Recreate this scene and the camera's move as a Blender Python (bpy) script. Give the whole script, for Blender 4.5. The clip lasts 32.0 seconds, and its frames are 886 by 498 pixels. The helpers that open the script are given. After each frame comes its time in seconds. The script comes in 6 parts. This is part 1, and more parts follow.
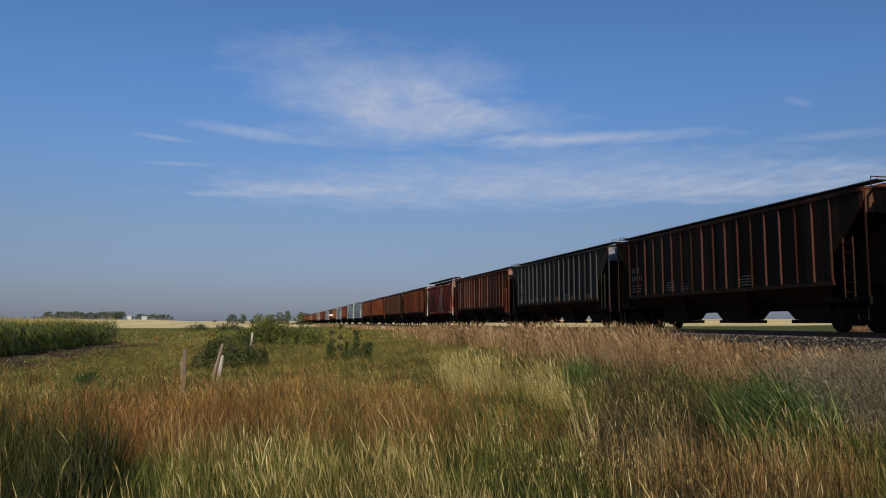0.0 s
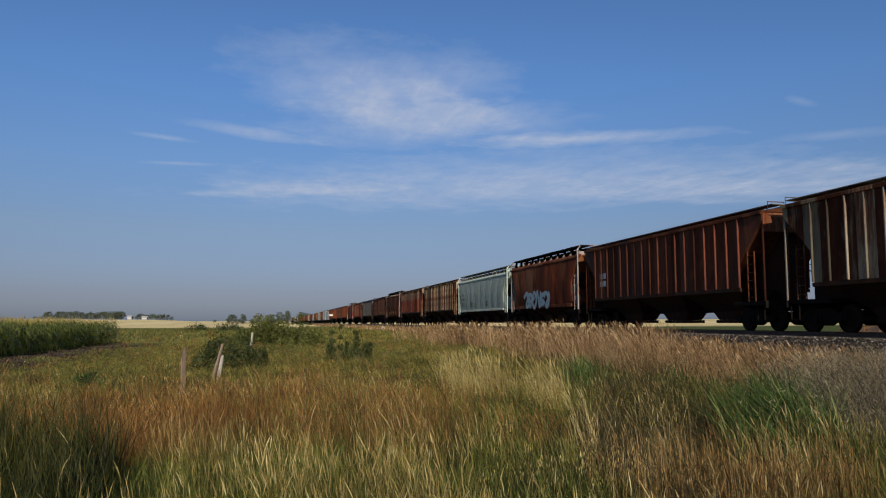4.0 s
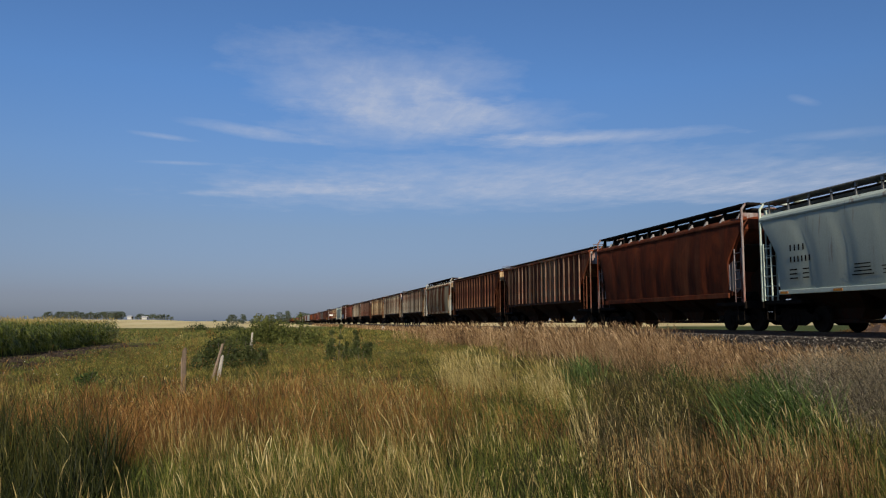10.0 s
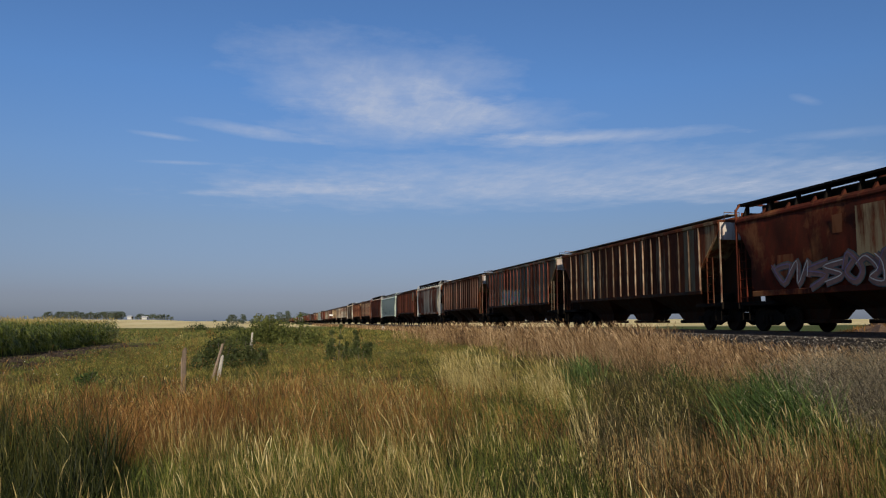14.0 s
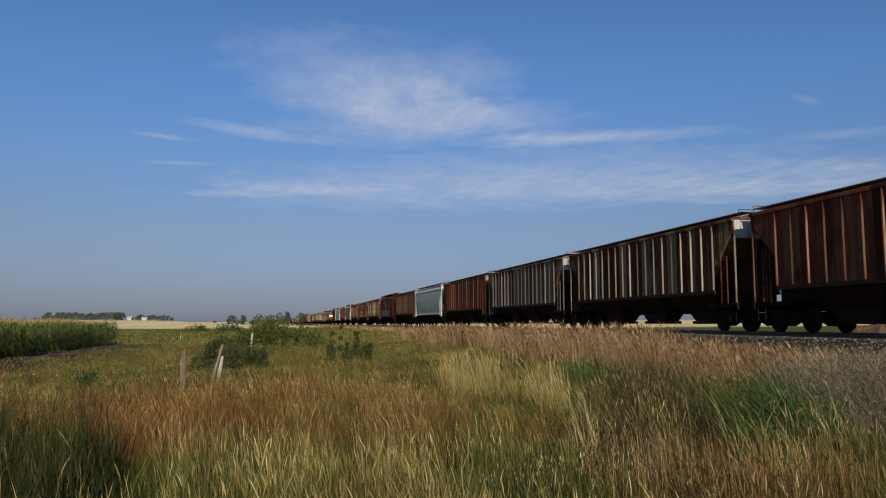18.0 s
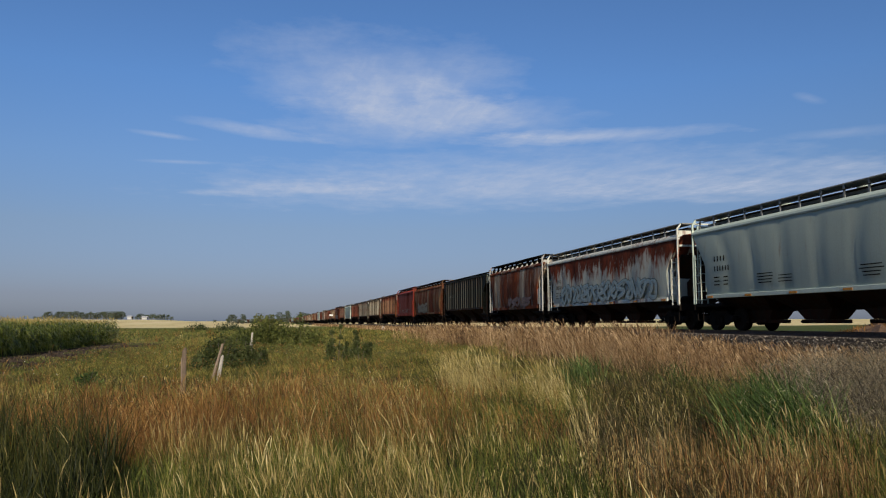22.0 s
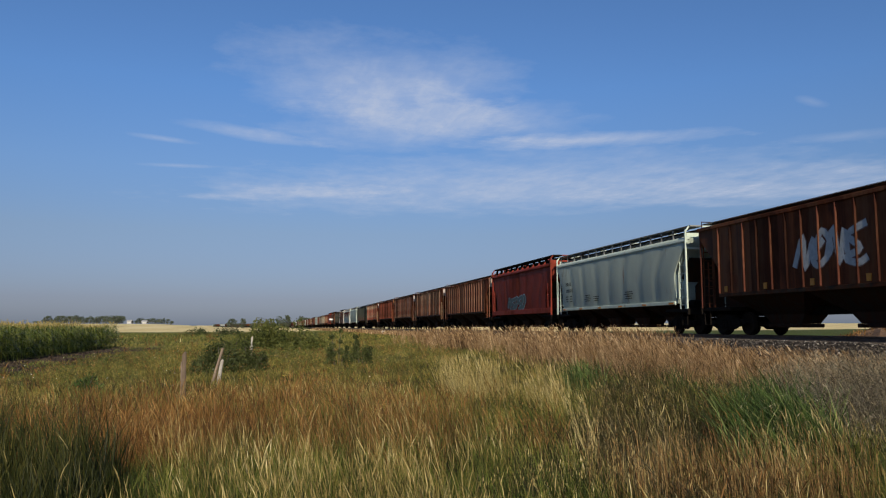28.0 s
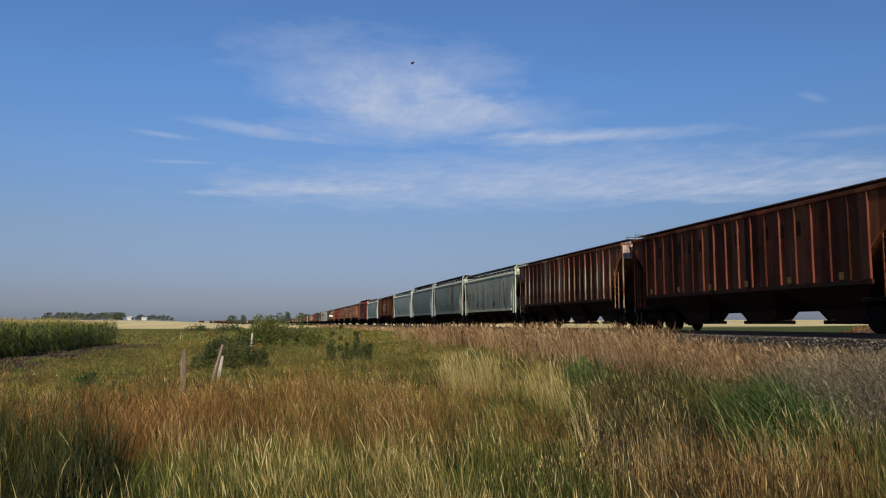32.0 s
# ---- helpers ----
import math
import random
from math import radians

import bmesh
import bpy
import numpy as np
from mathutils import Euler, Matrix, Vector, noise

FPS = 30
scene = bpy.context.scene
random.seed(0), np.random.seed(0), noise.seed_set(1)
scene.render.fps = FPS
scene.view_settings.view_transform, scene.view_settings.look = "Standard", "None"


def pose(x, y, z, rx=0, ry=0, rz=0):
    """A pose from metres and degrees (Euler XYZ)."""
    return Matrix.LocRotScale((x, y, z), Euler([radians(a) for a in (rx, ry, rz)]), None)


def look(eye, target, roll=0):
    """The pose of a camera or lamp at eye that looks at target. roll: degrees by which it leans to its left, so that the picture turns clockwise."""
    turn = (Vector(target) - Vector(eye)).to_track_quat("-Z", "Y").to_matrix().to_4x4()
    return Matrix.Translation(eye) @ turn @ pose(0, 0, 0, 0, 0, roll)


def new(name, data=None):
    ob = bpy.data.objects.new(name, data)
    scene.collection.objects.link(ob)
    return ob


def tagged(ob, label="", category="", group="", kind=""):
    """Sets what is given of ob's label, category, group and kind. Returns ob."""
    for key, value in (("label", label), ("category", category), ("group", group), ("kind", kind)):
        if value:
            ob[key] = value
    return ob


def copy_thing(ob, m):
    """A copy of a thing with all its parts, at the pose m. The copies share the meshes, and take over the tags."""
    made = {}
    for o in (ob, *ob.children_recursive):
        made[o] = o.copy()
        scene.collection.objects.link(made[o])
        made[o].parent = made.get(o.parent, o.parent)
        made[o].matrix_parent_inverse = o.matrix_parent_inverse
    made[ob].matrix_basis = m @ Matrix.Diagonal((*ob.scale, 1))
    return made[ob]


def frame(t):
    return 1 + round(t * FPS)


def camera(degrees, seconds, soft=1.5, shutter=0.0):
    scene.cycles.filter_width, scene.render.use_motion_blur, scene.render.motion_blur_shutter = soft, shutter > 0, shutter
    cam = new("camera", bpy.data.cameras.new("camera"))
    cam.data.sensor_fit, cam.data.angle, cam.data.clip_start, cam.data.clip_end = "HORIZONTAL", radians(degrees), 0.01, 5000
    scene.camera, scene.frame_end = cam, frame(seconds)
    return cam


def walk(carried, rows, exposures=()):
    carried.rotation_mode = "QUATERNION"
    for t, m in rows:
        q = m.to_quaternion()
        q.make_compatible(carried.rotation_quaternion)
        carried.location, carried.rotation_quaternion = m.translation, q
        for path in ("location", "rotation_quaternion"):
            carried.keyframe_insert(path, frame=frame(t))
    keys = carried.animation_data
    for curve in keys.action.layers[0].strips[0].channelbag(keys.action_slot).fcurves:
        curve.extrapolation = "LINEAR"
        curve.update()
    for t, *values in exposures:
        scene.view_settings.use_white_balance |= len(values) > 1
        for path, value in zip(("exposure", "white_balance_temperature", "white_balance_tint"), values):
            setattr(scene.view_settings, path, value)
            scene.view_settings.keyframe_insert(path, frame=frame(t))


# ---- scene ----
# The camera stands on a verge beside a prairie railway; the track runs along +y, 19 m to its right.
cam = camera(60.66, 32.0, soft=1.15)
HEADING, PITCH = -12.32, 95.54


def aim(up):
    """The camera's pose, nudged up by some degrees."""
    return pose(0, 0, 1.7, PITCH + up, 0, HEADING)


walk(cam, [(0.0, aim(0)), (14.5, aim(0)), (16.5, aim(0.06)), (19.0, aim(0.06)), (19.5, aim(0)), (23.5, aim(0)), (23.6, aim(0.02)), (24.0, aim(0.26)),
           (24.4, aim(0.32)), (31.0, aim(0.32)), (31.1, aim(0.28)), (31.4, aim(0.04)), (31.5, aim(0.0)), (32.0, aim(0.06))],
     exposures=[(0.0, 0.0), (17.0, 0.0), (21.0, 0.06), (25.0, 0.1), (32.0, 0.12)])

# ---- daylight ----
SUN_SIDE, SUN_UP = -5.0, 24.0          # degrees off the track's line, and above the horizon, behind the camera
world = bpy.data.worlds.new("sky")
scene.world = world
world.use_nodes = True
wn = world.node_tree.nodes
sky = wn.new("ShaderNodeTexSky")
sky.sky_type, sky.sun_disc = "NISHITA", False
sky.sun_elevation, sky.sun_rotation = radians(SUN_UP), radians(180 - SUN_SIDE)
sky.altitude, sky.air_density, sky.dust_density, sky.ozone_density = 400, 1.0, 1.0, 2.0
wn["Background"].inputs["Strength"].default_value = 0.085
way, up = wn.new("ShaderNodeTexCoord"), wn.new("ShaderNodeSeparateXYZ")
band, tint = wn.new("ShaderNodeValToRGB"), wn.new("ShaderNodeMix")
tint.data_type, tint.blend_type, tint.inputs[0].default_value = "RGBA", "MULTIPLY", 1.0
band.color_ramp.elements[0].color, band.color_ramp.elements[1].color = (0.4, 0.475, 0.79, 1), (0.64, 0.92, 1.23, 1)
for at, c in ((0.035, (0.435, 0.455, 0.7, 1)), (0.12, (0.59, 0.61, 0.76, 1)), (0.2, (0.64, 0.77, 1.0, 1)), (0.3, (0.64, 0.89, 1.22, 1))):
    band.color_ramp.elements.new(at).color = c
wl = world.node_tree.links
wl.new(way.outputs["Generated"], up.inputs[0]), wl.new(up.outputs[2], band.inputs["Fac"])
wl.new(sky.outputs[0], tint.inputs[6]), wl.new(band.outputs[0], tint.inputs[7])
wl.new(tint.outputs[2], wn["Background"].inputs["Color"])
sun = new("sun", bpy.data.lights.new("sun", "SUN"))
sun.data.energy, sun.data.angle, sun.data.color = 4.8, radians(0.53), (1.0, 0.88, 0.7)
sun.matrix_world = look((0, 0, 0), (-math.sin(radians(SUN_SIDE)), math.cos(radians(SUN_SIDE)), -math.tan(radians(SUN_UP))))


# ---- materials ----
class Nodes:
    """A small builder for node materials."""

    def __init__(self, name):
        self.mat = bpy.data.materials.new(name)
        self.mat.use_nodes = True
        self.n, self.l = self.mat.node_tree.nodes, self.mat.node_tree.links
        self.bsdf = self.n["Principled BSDF"]
        self.out = self.n["Material Output"]
        self.bsdf.inputs["Specular IOR Level"].default_value = 0.3

    def put(self, value, socket):
        if isinstance(value, bpy.types.NodeSocket):
            self.l.new(value, socket)
        elif isinstance(value, (tuple, list)) and len(value) == 3 and socket.type == "RGBA":
            socket.default_value = (*value, 1)
        else:
            socket.default_value = value

    def coords(self, scale=(1, 1, 1), shift=(0, 0, 0), kind="Object"):
        c, m = self.n.new("ShaderNodeTexCoord"), self.n.new("ShaderNodeMapping")
        m.inputs["Scale"].default_value, m.inputs["Location"].default_value = scale, shift
        self.l.new(c.outputs[kind], m.inputs["Vector"])
        return m.outputs[0]

    def position(self, scale=(1, 1, 1)):
        c, m = self.n.new("ShaderNodeNewGeometry"), self.n.new("ShaderNodeMapping")
        m.inputs["Scale"].default_value = scale
        self.l.new(c.outputs["Position"], m.inputs["Vector"])
        return m.outputs[0]

    def noise(self, vector, scale, detail=4.0, rough=0.55, warp=0.0):
        t = self.n.new("ShaderNodeTexNoise")
        self.l.new(vector, t.inputs["Vector"])
        t.inputs["Scale"].default_value, t.inputs["Detail"].default_value = scale, detail
        t.inputs["Roughness"].default_value, t.inputs["Distortion"].default_value = rough, warp
        return t.outputs["Fac"]

    def ramp(self, fac, stops):
        r = self.n.new("ShaderNodeValToRGB")
        while len(r.color_ramp.elements) < len(stops):
            r.color_ramp.elements.new(0.5)
        for e, (at, c) in zip(r.color_ramp.elements, stops):
            e.position = at
            e.color = (c, c, c, 1) if isinstance(c, (int, float)) else (*c, 1)
        self.put(fac, r.inputs["Fac"])
        return r.outputs["Color"]

    def mix(self, fac, a, b, how="MIX"):
        m = self.n.new("ShaderNodeMix")
        m.data_type, m.blend_type = "RGBA", how
        self.put(fac, m.inputs[0]), self.put(a, m.inputs[6]), self.put(b, m.inputs[7])
        return m.outputs[2]

    def math(self, how, a, b=0.0, clamp=False):
        m = self.n.new("ShaderNodeMath")
        m.operation, m.use_clamp = how, clamp
        self.put(a, m.inputs[0]), self.put(b, m.inputs[1])
        return m.outputs[0]

    def axis(self, vector, k):
        x = self.n.new("ShaderNodeSeparateXYZ")
        self.l.new(vector, x.inputs[0])
        return x.outputs[k]

    def island(self):
        return self.n.new("ShaderNodeNewGeometry").outputs["Random Per Island"]

    def one(self):
        return self.n.new("ShaderNodeObjectInfo").outputs["Random"]

    def bump(self, height, strength, distance=0.02):
        b = self.n.new("ShaderNodeBump")
        b.inputs["Strength"].default_value, b.inputs["Distance"].default_value = strength, distance
        self.l.new(height, b.inputs["Height"])
        self.l.new(b.outputs[0], self.bsdf.inputs["Normal"])

    def done(self, color, rough=0.7, metal=0.0):
        self.put(color, self.bsdf.inputs["Base Color"])
        self.put(rough, self.bsdf.inputs["Roughness"])
        self.put(metal, self.bsdf.inputs["Metallic"])
        return self.mat


def plain(name, color, rough=0.7, metal=0.0, grain=6.0, spread=0.25):
    """A surface of one colour with grain at two scales."""
    k = Nodes(name)
    v = k.coords()
    g = k.math("ADD", k.math("MULTIPLY", k.noise(v, grain), 0.6), k.math("MULTIPLY", k.noise(v, grain * 9), 0.4))
    dark = tuple(c * (1 - spread) for c in color)
    light = tuple(min(1, c * (1 + spread)) for c in color)
    k.bump(g, 0.25)
    return k.done(k.ramp(g, [(0.3, dark), (0.7, light)]), rough, metal)


def paint(name, base, rust=(0.16, 0.045, 0.016), amount=0.5, seed=0.0, deep=(0.05, 0.018, 0.01), streak=1.0, patch=0.0, broad=False, bay=0.0, vary=0.0, top=0.0):
    """Old railway paint: dust, rust that runs down in streaks, and rust patches."""
    k = Nodes(name)
    v = k.coords(shift=(seed * 3.1, seed * 7.3, seed * 1.7))
    long_v = k.coords((1.0, 1.0, 0.11 / streak), (seed * 1.3, seed * 5.9, seed))
    runs = k.noise(long_v, 0.62 if broad else 1.5, 5.0, 0.6)
    fine = k.noise(long_v, 6.0, 4.0, 0.65)
    blot = k.noise(v, 0.32, 7.0, 0.62, 0.6)
    grain = k.noise(v, 22.0, 3.0)
    w = (0.62, 0.16, 0.22) if broad else (0.42, 0.3, 0.28)
    m = k.math("ADD", k.math("MULTIPLY", runs, w[0]), k.math("ADD", k.math("MULTIPLY", fine, w[1]), k.math("MULTIPLY", blot, w[2] + patch)))
    if bay:
        cell = k.n.new("ShaderNodeTexWhiteNoise")
        cell.noise_dimensions = "1D"
        k.l.new(k.math("ADD", k.math("FLOOR", k.math("DIVIDE", k.axis(k.coords(), 1), bay)), seed * 3.7), cell.inputs["W"])
        m = k.math("ADD", m, k.math("MULTIPLY", k.math("SUBTRACT", cell.outputs["Value"], 0.5), 0.3 * min(1.0, 1.8 * amount)))
    if top:
        m = k.math("ADD", m, k.math("MULTIPLY", k.math("SUBTRACT", k.axis(k.coords(), 2), 3.1), top))
    edge = 0.66 + patch * 0.5 - 0.32 * amount
    mask = k.ramp(m, [(edge - 0.05 - 0.02 * broad, 0.0), (edge + 0.05, 1.0)])
    worn = k.mix(k.ramp(grain, [(0.35, 0.0), (0.75, 0.35)]), base, tuple(0.6 * c for c in base))
    worn = k.mix(k.ramp(fine, [(0.5, 0.0), (0.8, 0.45)]), worn, tuple(min(1, 0.7 * b + 0.3 * r) for b, r in zip(base, rust)))
    red = k.mix(k.ramp(blot, [(0.35, 0.0), (0.65, 1.0)]), rust, deep)
    red = k.mix(k.ramp(runs, [(0.45, 0.0), (0.7, 0.75)]), red, (min(1, 1.7 * rust[0]), 1.5 * rust[1], 1.1 * rust[2]))
    red = k.mix(k.ramp(fine, [(0.42, 0.55), (0.56, 0.0)]), red, deep)
    red = k.mix(k.ramp(grain, [(0.4, 0.0), (0.8, 0.4)]), red, tuple(min(1, 1.5 * c) for c in rust))
    area = k.noise(k.coords((1, 1, 0.55), (seed * 9.1, seed * 2.3, seed)), 0.8, 6.0, 0.62, 0.8)
    red = k.mix(k.ramp(area, [(0.36, 0.7), (0.48, 0.0)]), red, deep)
    red = k.mix(k.ramp(area, [(0.55, 0.0), (0.66, 0.6)]), red, (min(1, 2.0 * rust[0]), 1.9 * rust[1], 1.4 * rust[2]))
    halo = k.ramp(m, [(edge - 0.16, 0.0), (edge - 0.03, 0.75 * min(1.0, 1.6 * amount) ** 2)])
    worn = k.mix(halo, worn, tuple(0.45 * b + 0.55 * c for b, c in zip(base, (2.0 * rust[0], 2.3 * rust[1], 1.6 * rust[2]))))
    k.bsdf.inputs["Specular IOR Level"].default_value = 0.07
    k.bump(k.math("ADD", k.math("MULTIPLY", mask, 0.4), grain), 0.25, 0.01)
    color = k.mix(mask, worn, red)
    if bay:
        tone = k.ramp(k.math("FRACT", k.math("MULTIPLY", cell.outputs["Value"], 7.3)), [(0.0, 0.62), (0.5, 0.95), (1.0, 1.45)])
        color = k.mix(1.0, color, tone, "MULTIPLY")
    if vary:
        color = k.mix(vary, color, k.mix(1.0, color, k.ramp(k.one(), [(0.1, 0.25), (0.9, 1.3)]), "MULTIPLY"))
    return k.done(color, k.ramp(mask, [(0.0, 0.6), (1.0, 0.9)]))


def leafy(name, stops, rough=0.6, through_it=0.22, size=0.35):
    """Blades and leaves: colours vary from blade to blade and over the ground, and light shines through them."""
    k = Nodes(name)
    drift = k.math("ADD", k.noise(k.position(), size, 3.0), k.math("MULTIPLY", k.noise(k.position((1, 1, 0.3)), 1.7 * size / 0.35, 2.0), 1.3))
    f = k.math("ADD", k.math("MULTIPLY", k.island(), 0.7), drift)
    f = k.math("SUBTRACT", f, 1.03, True)
    color = k.ramp(f, stops)
    k.done(color, rough)
    k.bsdf.inputs["Specular IOR Level"].default_value = 0.2
    tr = k.n.new("ShaderNodeBsdfTranslucent")
    k.l.new(color, tr.inputs["Color"])
    mx = k.n.new("ShaderNodeMixShader")
    mx.inputs[0].default_value = through_it
    k.l.new(k.bsdf.outputs[0], mx.inputs[1]), k.l.new(tr.outputs[0], mx.inputs[2])
    k.l.new(mx.outputs[0], k.out.inputs["Surface"])
    return k.mat


def ground_material():
    k = Nodes("prairie_ground")
    p = k.position()
    x, y = k.axis(p, 0), k.axis(p, 1)
    n1, n2, n3 = k.noise(p, 0.25, 5.0), k.noise(p, 3.0, 5.0), k.noise(p, 0.02, 4.0)
    turf = k.ramp(k.math("ADD", k.math("MULTIPLY", n1, 0.6), k.math("MULTIPLY", n2, 0.4)),
                  [(0.3, (0.08, 0.075, 0.022)), (0.5, (0.16, 0.15, 0.045)), (0.7, (0.27, 0.22, 0.085))])
    straw = k.ramp(k.math("ADD", k.math("MULTIPLY", k.noise(k.position((1, 0.12, 1)), 0.06, 4.0), 0.6), k.math("MULTIPLY", n1, 0.4)),
                   [(0.35, (0.44, 0.34, 0.14)), (0.5, (0.66, 0.53, 0.26)), (0.7, (0.76, 0.64, 0.37))])
    soil = k.ramp(n2, [(0.3, (0.012, 0.008, 0.006)), (0.55, (0.03, 0.021, 0.015)), (0.75, (0.07, 0.055, 0.028))])
    wob = k.math("MULTIPLY", k.math("SUBTRACT", n3, 0.5), 90.0)
    far = k.math("MULTIPLY", k.math("SUBTRACT", k.math("ADD", y, wob), 245.0), 0.04, True)
    right = k.math("MULTIPLY", k.math("SUBTRACT", x, 260.0), 0.05, True)
    beyond = k.math("MULTIPLY", k.math("SUBTRACT", x, 22.0), 0.3, True)
    turf = k.mix(beyond, turf, k.ramp(n2, [(0.3, (0.04, 0.055, 0.016)), (0.7, (0.1, 0.115, 0.035))]))
    c = k.mix(k.math("MAXIMUM", far, right), turf, straw)
    wig = k.math("MULTIPLY", k.math("SUBTRACT", n1, 0.5), 5.5)
    strip = k.math("ABSOLUTE", k.math("ADD", k.math("ADD", x, 10.9), wig))
    bare = k.math("MULTIPLY", k.math("SUBTRACT", 2.3, k.math("ADD", strip, k.math("MULTIPLY", k.math("SUBTRACT", k.noise(p, 1.1, 4.0), 0.5), 3.0))), 1.6, True)
    bare = k.math("MULTIPLY", bare, k.math("MULTIPLY", k.math("SUBTRACT", 66.0, y), 0.3, True))
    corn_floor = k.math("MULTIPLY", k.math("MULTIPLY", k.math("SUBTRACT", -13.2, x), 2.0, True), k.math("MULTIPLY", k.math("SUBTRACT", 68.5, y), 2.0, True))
    # Ground under near grass is darkened: shade between the blades, put in its colour.
    shaded_thatch = k.ramp(n2, [(0.3, (0.022, 0.018, 0.008)), (0.7, (0.065, 0.055, 0.022))])
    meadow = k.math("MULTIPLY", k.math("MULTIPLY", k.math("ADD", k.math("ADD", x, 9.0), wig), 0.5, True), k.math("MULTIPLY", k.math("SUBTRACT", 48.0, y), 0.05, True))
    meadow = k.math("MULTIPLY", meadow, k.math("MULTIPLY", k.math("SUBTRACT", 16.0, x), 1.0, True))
    c = k.mix(meadow, c, shaded_thatch)
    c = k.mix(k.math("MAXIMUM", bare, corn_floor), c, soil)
    k.bump(n2, 0.5, 0.08)
    k.bsdf.inputs["Specular IOR Level"].default_value = 0.04
    return k.done(c, 1.0)


GROUND = ground_material()
BALLAST = plain("ballast", (0.032, 0.027, 0.023), 0.95, grain=5, spread=0.7)
STONE = Nodes("crushed_stone")
STONE = STONE.done(STONE.ramp(STONE.island(), [(0.0, (0.02, 0.016, 0.013)), (0.6, (0.075, 0.062, 0.052)), (0.88, (0.15, 0.13, 0.11)), (1.0, (0.36, 0.33, 0.29))]), 0.9)
RAIL = plain("rail_steel", (0.11, 0.07, 0.05), 0.6, 0.5)
TIE = plain("creosoted_wood", (0.055, 0.042, 0.033), 0.9)
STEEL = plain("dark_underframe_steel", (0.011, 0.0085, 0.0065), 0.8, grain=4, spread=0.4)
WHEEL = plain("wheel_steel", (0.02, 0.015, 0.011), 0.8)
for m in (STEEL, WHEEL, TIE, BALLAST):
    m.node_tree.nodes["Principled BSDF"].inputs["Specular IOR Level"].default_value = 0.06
GRATING = plain("galvanised_grating", (0.22, 0.22, 0.21), 0.6, 0.4)
WOOD = plain("weathered_post_wood", (0.12, 0.088, 0.062), 0.9, grain=9, spread=0.45)
PALE_WOOD = plain("bleached_wood", (0.34, 0.31, 0.27), 0.9, grain=9, spread=0.25)
YELLOW = plain("reflector_yellow", (0.5, 0.2, 0.02), 0.5)
WHITE = plain("white_marking", (0.62, 0.62, 0.6), 0.6)


